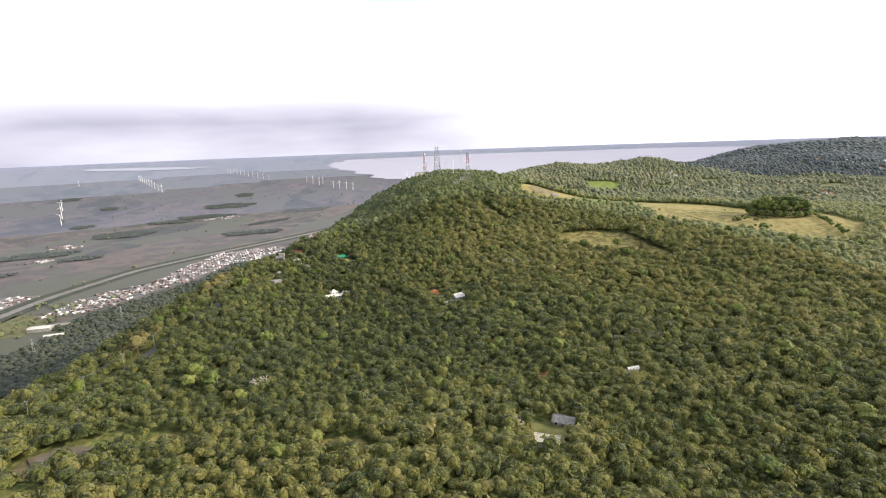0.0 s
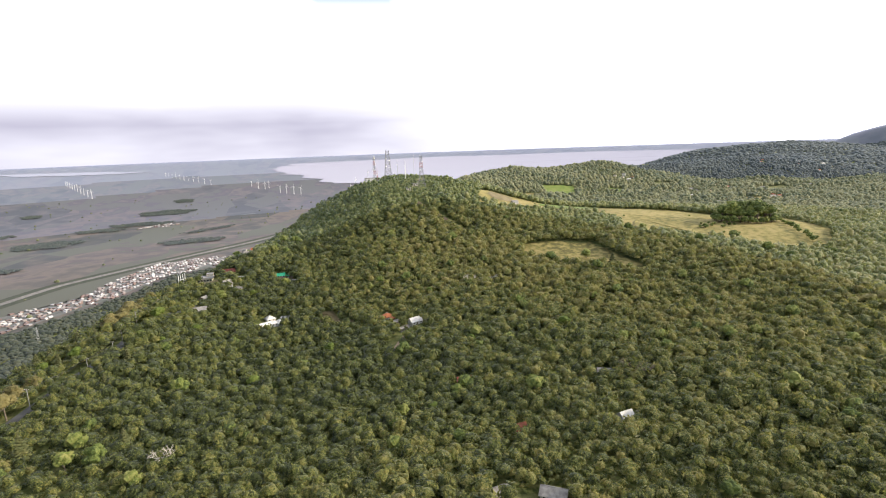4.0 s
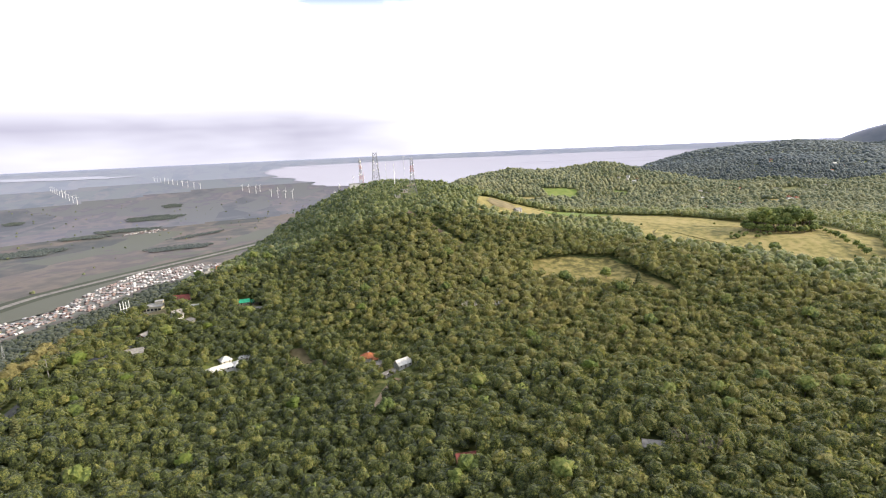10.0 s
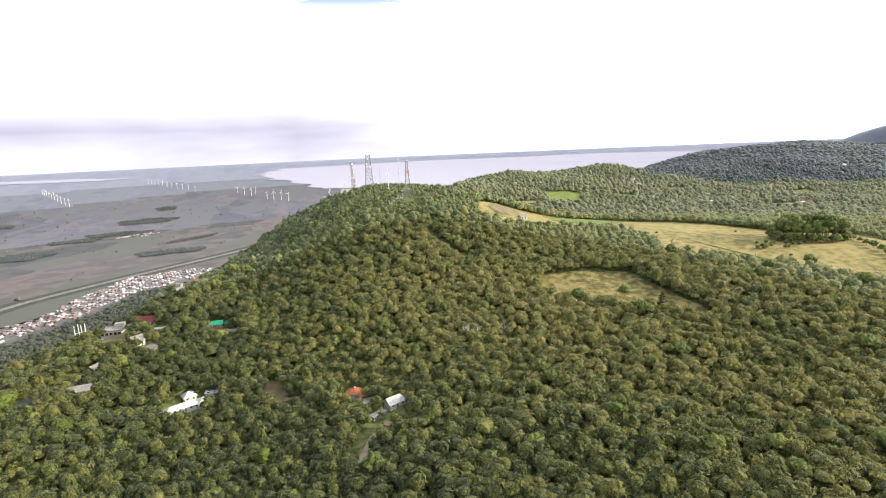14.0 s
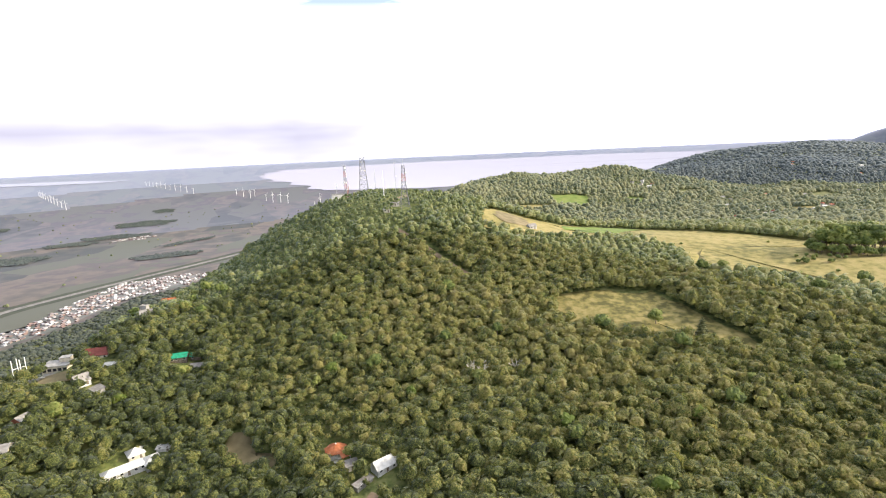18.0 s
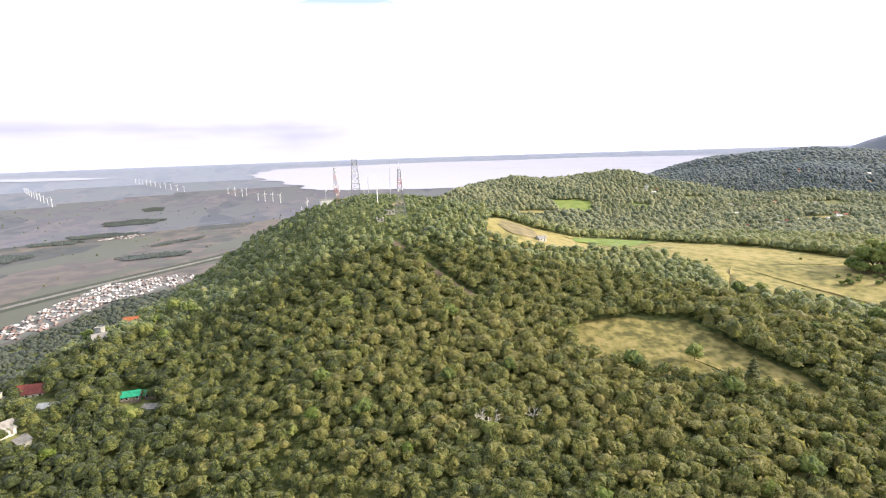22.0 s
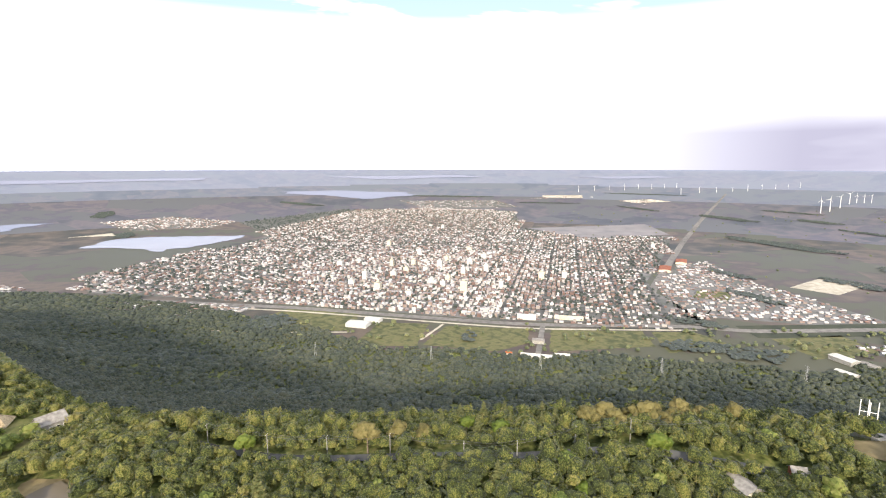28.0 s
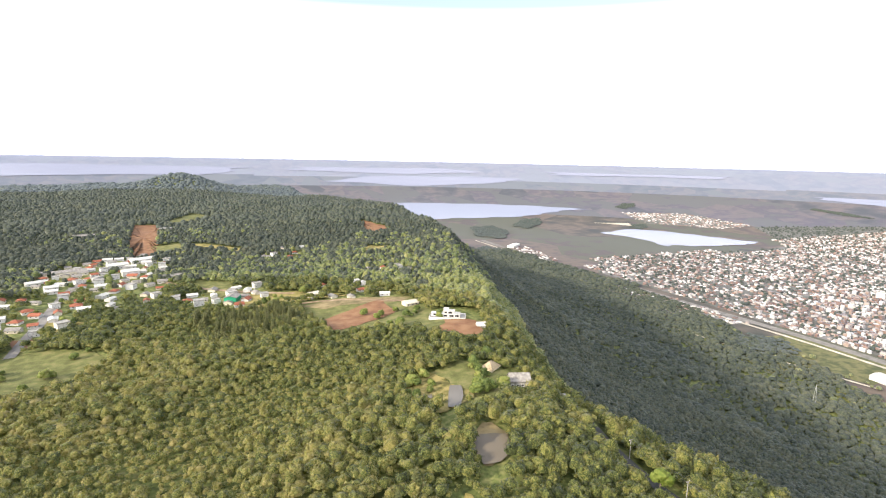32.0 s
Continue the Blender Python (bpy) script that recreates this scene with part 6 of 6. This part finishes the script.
for poly, count in (([(-1083, 960), (-995, 1035), (-959, 1169), (-917, 1325), (-913, 1550), (-807, 1690), (-786, 1867), (-886, 1862), (-1044, 1769), (-1047, 1528), (-1024, 1305), (-1120, 1143)], 420),
                    ([(-1658, 739), (-1990, 926), (-2085, 1076), (-1763, 1050), (-1510, 1127), (-1273, 1184), (-1247, 981), (-1270, 875), (-1294, 764), (-1240, 700)], 520),
                    ([(-1108, -499), (-1123, -900), (-1123, -1220), (-1330, -1050), (-1330, -700), (-1290, -420)], 260),
                    ([(-1330, -1300), (-1470, -1560), (-1520, -1500), (-1420, -1200)], 60),
                    ([(-2789, -1830), (-3182, -2353), (-3600, -2100), (-3360, -1478), (-3000, -1480)], 420), ([(-1700, 2700), (-1560, 2760), (-1540, 2900), (-1700, 2900)], 40), ([(-1900, 1860), (-1800, 1880), (-1800, 1960), (-1900, 1960)], 26), ([(-1760, 1580), (-1690, 1600), (-1680, 1660), (-1750, 1660)], 18),
                    ([(-4400, -300), (-4700, 500), (-5600, 300), (-5400, -700)], 240), ([(-5000, 1700), (-5600, 1900), (-5600, 1600)], 40), ([(-5800, 700), (-6300, 900), (-6200, 1500)], 60)):
    count = int(count * 1.6)
    if count > 320:
        patch("suburb_ground", poly, TOWN_GROUND, "built-up ground of a suburb", "ground", lift=0.3, wobble=2.0)
    xs, ys = [p[0] for p in poly], [p[1] for p in poly]
    px, py = crng.uniform(min(xs), max(xs), count * 4), crng.uniform(min(ys), max(ys), count * 4)
    k = inside(px, py, poly)
    for x, y in list(zip(px[k], py[k]))[:count]:
        p = np.array((x, y)) - ORIGIN
        g2 = np.linalg.solve(np.column_stack([U, V]), p)
        houses.append((round(g2[0] / 12) * 12 + crng.uniform(-1, 1), round(g2[1] / 14) * 14 + crng.uniform(-1, 1), crng.uniform(5, 9.5), crng.uniform(5.5, 12), crng.choice((2.5, 2.8, 3.2)), crng.random() < 0.6))


def town_mesh(name, rows, label):
    """Houses of the town, joined: boxes with gabled or flat roofs."""
    q = np.array(rows, float)
    n = len(q)
    base = ORIGIN + q[:, :1] * U + q[:, 1:2] * V
    sx, sy, h = q[:, 2] / 2, q[:, 3] / 2, q[:, 4]
    rise = np.where(q[:, 5] > 0.5, 1.0 + 0.12 * q[:, 2], 0.05)
    loc = np.array([(-1, -1, 0), (1, -1, 0), (1, 1, 0), (-1, 1, 0), (-1, -1, 1), (1, -1, 1), (1, 1, 1), (-1, 1, 1), (0, -1, 2), (0, 1, 2)], float)
    off = (loc[None, :, :1] * sx[:, None, None]) * U + (loc[None, :, 1:2] * sy[:, None, None]) * V
    z = np.where(loc[None, :, 2] == 0, -1.0, np.where(loc[None, :, 2] == 1, h[:, None], (h + rise)[:, None]))
    v = np.concatenate([base[:, None, :] + off, z[..., None]], -1).reshape(-1, 3)
    f = np.array([(0, 1, 5), (0, 5, 4), (1, 2, 6), (1, 6, 5), (2, 3, 7), (2, 7, 6), (3, 0, 4), (3, 4, 7), (4, 5, 8), (6, 7, 9), (4, 8, 9), (4, 9, 7), (5, 6, 9), (5, 9, 8)])
    m = np.array([0] * 10 + [1] * 4)
    f = (f[None] + (np.arange(n) * 10)[:, None, None]).reshape(-1, 3)
    verts, _ = squeeze(v)
    ob = raw(name, verts, f, [HOUSE_WALLS, HOUSE_ROOFS], face_mats=np.tile(m, n))
    return tagged(ob, label, "houses", kind="stuff")


town_mesh("town_houses", houses, "thousands of small white and red-roofed town houses")

for k in range(-13, 11):
    a = ORIGIN + V * (k * block_v)
    ln = 30 * block_u
    pts = [a + U * s for s in np.arange(-10, ln, 60.0)]
    pts = [tuple(p) for p in pts if inside(p[:1], p[1:], TOWN)[0]]
    if len(pts) > 2:
        ribbon("street", pts, 13, ASPHALT, "straight grey town street", "street", lift=0.9, step=60)
for k in range(1, 28, 1):
    a = ORIGIN + U * (k * block_u + 4)
    pts = [a + V * s for s in np.arange(-1560, 1100, 60.0)]
    pts = [tuple(p) for p in pts if inside(p[:1], p[1:], TOWN)[0]]
    if len(pts) > 2:
        ribbon("street", pts, 9, ASPHALT, "narrow grey cross street", "street", lift=0.9, step=60)


def tower_block(x, y, w, d, h, label, wall):
    own = thing("apartment_building", label, "apartment building", on_land(x, y, -8.5), "taller town buildings")
    bm = bmesh.new()
    cuboid(bm, 0, 0, -1, w, d, h + 1, 0.1)
    part("wall", bm, wall, own)
    bm = bmesh.new()
    cuboid(bm, 0, 0, h + 0.02, w + 0.6, d + 0.6, 0.8)
    part("roof", bm, CONCRETE, own)
    bm = bmesh.new()
    cuboid(bm, w * 0.12, 0, h + 0.84, w * 0.35, d * 0.4, 3.0, 0.1)
    part("lift_housing", bm, wall, own)
    nx, nz = max(2, int(w / 5)), max(2, int(h / 3.1))
    for i in range(nx):
        bm = bmesh.new()
        for k in range(nz):
            cuboid(bm, (i + 0.5) / nx * w - w / 2, 0, 1.2 + k * 3.0, w / nx * 0.5, d + 0.16, 1.4)
        part("window_column", bm, DARK, own, "column of dark windows")
    return own


TALL = [(-1893, -161, 26), (-1874, 24, 30), (-1739, 118, 32), (-1506, 130, 36), (-2149, -88, 26), (-1658, -209, 30), (-1515, -136, 24), (-1822, 197, 28), (-1564, 244, 26), (-1700, 382, 28), (-1711, 459, 28), (-1864, -353, 24), (-1774, -87, 22),
        (-2400, 956, 22), (-2081, 187, 22), (-2379, -263, 26), (-3044, -64, 26), (-1570, -233, 20), (-1919, -82, 22), (-1957, 134, 24), (-1620, 20, 18), (-1660, 70, 20), (-1450, -30, 16), (-1800, -20, 20), (-2000, 40, 24), (-1700, -120, 22), (-1580, 60, 18), (-2250, 120, 20), (-1400, 180, 15), (-1950, -300, 18)]
for i, (x, y, h) in enumerate(TALL):
    tower_block(x, y, 15 + (i * 7) % 9, 14 + (i * 5) % 8, h, ("white apartment block in the town" if i % 3 else "cream apartment block in the town"), WHITE if i % 3 else CREAM)

PLANTS = [(-1062, 312, 80, 26, 16, 8, "grey shed by the road junction", GREY_SHEET, CONCRETE), (-975, 300, 80, 62, 12, 5, "long white low building at the wood's edge", WHITE_SHEET, WHITE), (-983, 352, 85, 30, 12, 5, "long white low building at the wood's edge", WHITE_SHEET, WHITE),
          (-985, 245, 80, 14, 10, 4, "red-roofed house at the wood's edge", TILE_ORANGE, CREAM), (-1150, -108, 80, 52, 34, 8, "large white warehouse beside the highway", WHITE_SHEET, WHITE), (-1190, -80, 75, 40, 26, 7, "white warehouse beside the highway", WHITE_SHEET, WHITE),
          (-1243, 300, 82, 46, 22, 9, "bright white supermarket hall", WHITE_SHEET, WHITE), (-1246, 405, 82, 70, 16, 7, "long cream market hall", CREAM, CREAM), (-1001, 900, 20, 46, 24, 8, "grey factory hall below the ridge", WHITE_SHEET, CONCRETE), (-975, 930, 20, 30, 16, 6, "low factory hall below the ridge", GREY_SHEET, CONCRETE),
          (-930, 860, 30, 36, 14, 6, "low factory hall below the ridge", WHITE_SHEET, CONCRETE), (-1471, -1545, 30, 80, 30, 9, "long white warehouse near the lagoon", WHITE_SHEET, WHITE), (-1900, 850, -20, 90, 40, 8, "brick-red industrial sheds beside the avenue", TILE_RED, CREAM), (-2050, 960, -20, 80, 40, 8, "brick-red industrial sheds beside the avenue", TILE_RED, CREAM)]
for x, y, rz, w, d, h, label, roof, wall in PLANTS:
    house(x, y, rz, w, d, h, 2.0, "gable", wall, roof, label, n=max(3, int(w / 9)), name="warehouse", category="warehouse", dz=0.3)

for poly, label in (([(-5293, 1700), (-5600, 1600), (-5900, 2000), (-5500, 2100)], "pale quarry ground on the plain"), ([(-6000, 1300), (-6080, 873), (-6500, 900), (-6600, 1400)], "pale bare ground on the plain"),
                    ([(-2500, -2000), (-2700, -1900), (-2600, -1800)], "sandy shore of the lagoon")):
    patch("bare_ground", poly, PALE, label, "ground", lift=1.0, wobble=6)


def grove(name, outlines, step, size, forms, label):
    """Woods on the plain, inside the given ellipses (x, y, half length, half width, turn)."""
    gx, gy = [], []
    for cx, cy, a, b, turn in outlines:
        n = int(2.6 * a * b / (step * step)) + 3
        u, w = crng.uniform(-1, 1, n), crng.uniform(-1, 1, n)
        k = u * u + w * w < 1 + 0.3 * np.sin(5 * np.arctan2(w, u))
        c, s = math.cos(radians(turn)), math.sin(radians(turn))
        b *= 0.6
        gx.append(cx + u[k] * a * c - w[k] * b * s)
        gy.append(cy + u[k] * a * s + w[k] * b * c)
    gx, gy = np.concatenate(gx), np.concatenate(gy)
    return forest(name, gx, gy, 1.3 * size * crng.uniform(0.7, 1.3, len(gx)), forms, LEAF_GROVE, label, rise=0.5)


LOW = [mound_form(160 + s) for s in range(5)]
TINY = [dome_form(60 + s, 5, 0.8) for s in range(6)]
grove("plain_woods", [(-1843, 1726, 170, 110, 30), (-1834, 2234, 140, 190, 25), (-2555, 1589, 300, 110, 25), (-1836, 1049, 100, 40, 25), (-1696, 1376, 110, 70, 30), (-3800, 1891, 260, 110, 20), (-1956, 3447, 180, 280, 20), (-1161, 2249, 140, 110, 25),
                      (-1508, 976, 100, 45, 25), (-1868, 2646, 120, 110, 20), (-3594, 2391, 160, 100, 20), (-1583, 1672, 80, 70, 30), (-1784, 2870, 170, 140, 20), (-2300, 2500, 60, 120, 10), (-3000, 2300, 200, 50, 15), (-1250, 2600, 160, 50, 60), (-2900, 3400, 60, 200, 40),
                      (-4600, 1500, 300, 60, 20), (-5200, 800, 320, 70, 80), (-4900, -1600, 380, 120, 50), (-2100, -2150, 260, 120, 40), (-1650, -1950, 220, 160, 60), (-1330, -1500, 60, 160, 10), (-2600, -1750, 120, 80, 30), (-3700, -2700, 300, 110, 30), (-4300, 2600, 240, 70, 30), (-6200, -200, 500, 160, 80), (-6800, 2200, 500, 120, 60),
                      (-2300, 4300, 80, 300, 30), (-4000, 4200, 90, 300, 40), (-1230, 720, 60, 40, 60), (-1060, 640, 70, 60, 90), (-1020, 740, 60, 70, 80), (-1090, 160, 14, 60, 90), (-1740, -60, 40, 30, 0), (-1150, -330, 60, 110, 80)],
      9, 5.0, LOW, "dark groves and shelter belts on the plain")
px, py = crng.uniform(-4300, -1230, 18000), crng.uniform(-1400, 1150, 18000)
k = inside(px, py, TOWN)
forest("town_trees", px[k][:8000], py[k][:8000], crng.uniform(2.8, 6.2, len(px[k][:8000])), TINY, LEAF_GROVE, "small dark trees between the town's houses", rise=0.5)
px = np.concatenate([crng.uniform(-4500, -700, 260), crng.uniform(-1190, -960, 420)])
py = np.concatenate([crng.uniform(700, 4500, 260), crng.uniform(-700, 1100, 420)])
k = (land(px, py) < 1) & ((px < -1000) | (py < 700)) & ~inside(px, py, TOWN) & ((py > 700) | (np.sin(px * 0.05) * np.sin(py * 0.035) > 0.2) | (px > -1010))
forest("field_trees", px[k], py[k], crng.uniform(3, 7, k.sum()), TINY, LEAF_FAR, "scattered dark trees and hedges on the fields", rise=0.5)

# ---- wind farm ----
def turbine(x, y, rz, spin):
    own = thing("wind_turbine", "tall white three-bladed wind turbine standing on the plain", "wind turbine", on_land(x, y, rz), "wind farm turbines")
    bm = bmesh.new()
    bar(bm, (0, 0, -1), (0, 0, 97), 3.6, 16, 1.5)
    part("tower", bm, WHITE_PAINT, own)
    bm = bmesh.new()
    bmesh.ops.create_uvsphere(bm, u_segments=14, v_segments=10, radius=1, matrix=Matrix.Translation((0, -0.5, 98.5)) @ Matrix.Diagonal((2.6, 5.2, 2.6, 1)))
    part("nacelle", bm, WHITE_PAINT, own)
    bm = bmesh.new()
    bar(bm, (0, -5.0, 98.5), (0, -7.6, 98.5), 1.8, 12, 0.5)
    hub = part("hub", bm, WHITE_PAINT, own)
    for k in range(3):
        a = radians(spin + 120 * k)
        bm = bmesh.new()
        prof = [(1.2, 0.9, 0.7), (6, 1.9, 0.55), (14, 1.5, 0.4), (26, 0.9, 0.25), (36, 0.3, 0.1)]
        ringv = []
        for rr, chord, th in prof:
            ringv.append([bm.verts.new((p * math.cos(a) + rr * math.sin(a), -6.2 + q, 98.5 - p * math.sin(a) + rr * math.cos(a))) for p, q in ((-chord, 0), (0, th), (chord, 0), (0, -th))])
        for r0, r1 in zip(ringv[:-1], ringv[1:]):
            for i in range(4):
                bm.faces.new((r0[i], r0[(i + 1) % 4], r1[(i + 1) % 4], r1[i]))
        bm.faces.new(ringv[0])
        bm.faces.new(ringv[-1])
        part("blade", bm, WHITE_PAINT, hub)
    return own


FARM = [(-4320, 2840), (-4486, 3012), (-4810, 3298), (-5333, 3717), (-5511, 3901), (-5490, 3959), (-5543, 4064), (-2537, 2605), (-2833, 2915), (-3241, 3337), (-5889, 6313), (-2350, 5887), (-2141, 5558), (-2000, 5382), (-2024, 5563), (-1659, 4874), (-1538, 4701), (-1458, 4666), (-1358, 4551)]
FARM += [(-5832 + 2301 * i / 9, 7426 - 2567 * i / 9) for i in range(10)] + [(-5553 + 2402 * i / 10, 9615 - 3087 * i / 10) for i in range(11)] + [(-6900 - 260 * i, 2700 + 330 * i) for i in range(9)] + [(-7400 - 200 * i, 1500 + 260 * i) for i in range(8)]
mills = []
for i, (x, y) in enumerate(FARM):
    if i < 4:
        mills.append(turbine(x, y, 20 + 6 * i, 17 * i))
    else:
        copy_thing(mills[i % 4], on_land(x, y, 12 + (i * 13) % 30))


# ---- power pylons below the ridge ----
def pylon(x, y, h, seed):
    own = thing("power_pylon", "grey lattice power pylon among the trees", "power pylon", on_land(x, y, 20), "power pylons")
    for cx, cy in ((-1, -1), (1, -1), (1, 1), (-1, 1)):
        bm = bmesh.new()
        bar(bm, (cx * 2.4, cy * 2.4, -2), (cx * 0.4, cy * 0.4, h), 0.22)
        part("leg", bm, STEEL, own)
    for i in range(7):
        z0, z1 = h * i / 7, h * (i + 1) / 7
        a, b = 2.4 - 2.0 * i / 7, 2.4 - 2.0 * (i + 1) / 7
        for k in (-1, 1):
            bm = bmesh.new()
            bar(bm, (k * a, k * a, z0), (-k * b, k * b, z1), 0.12)
            part("brace", bm, STEEL, own)
    for z in (0.72, 0.84, 0.96):
        bm = bmesh.new()
        bar(bm, (-4.2, 0, h * z), (4.2, 0, h * z), 0.2)
        part("crossarm", bm, STEEL, own)


for i, (x, y) in enumerate(((-930, 92), (-900, 300), (-900, 520), (-880, 760), (-930, -140), (-860, 980))):
    pylon(x, y, 34, i)
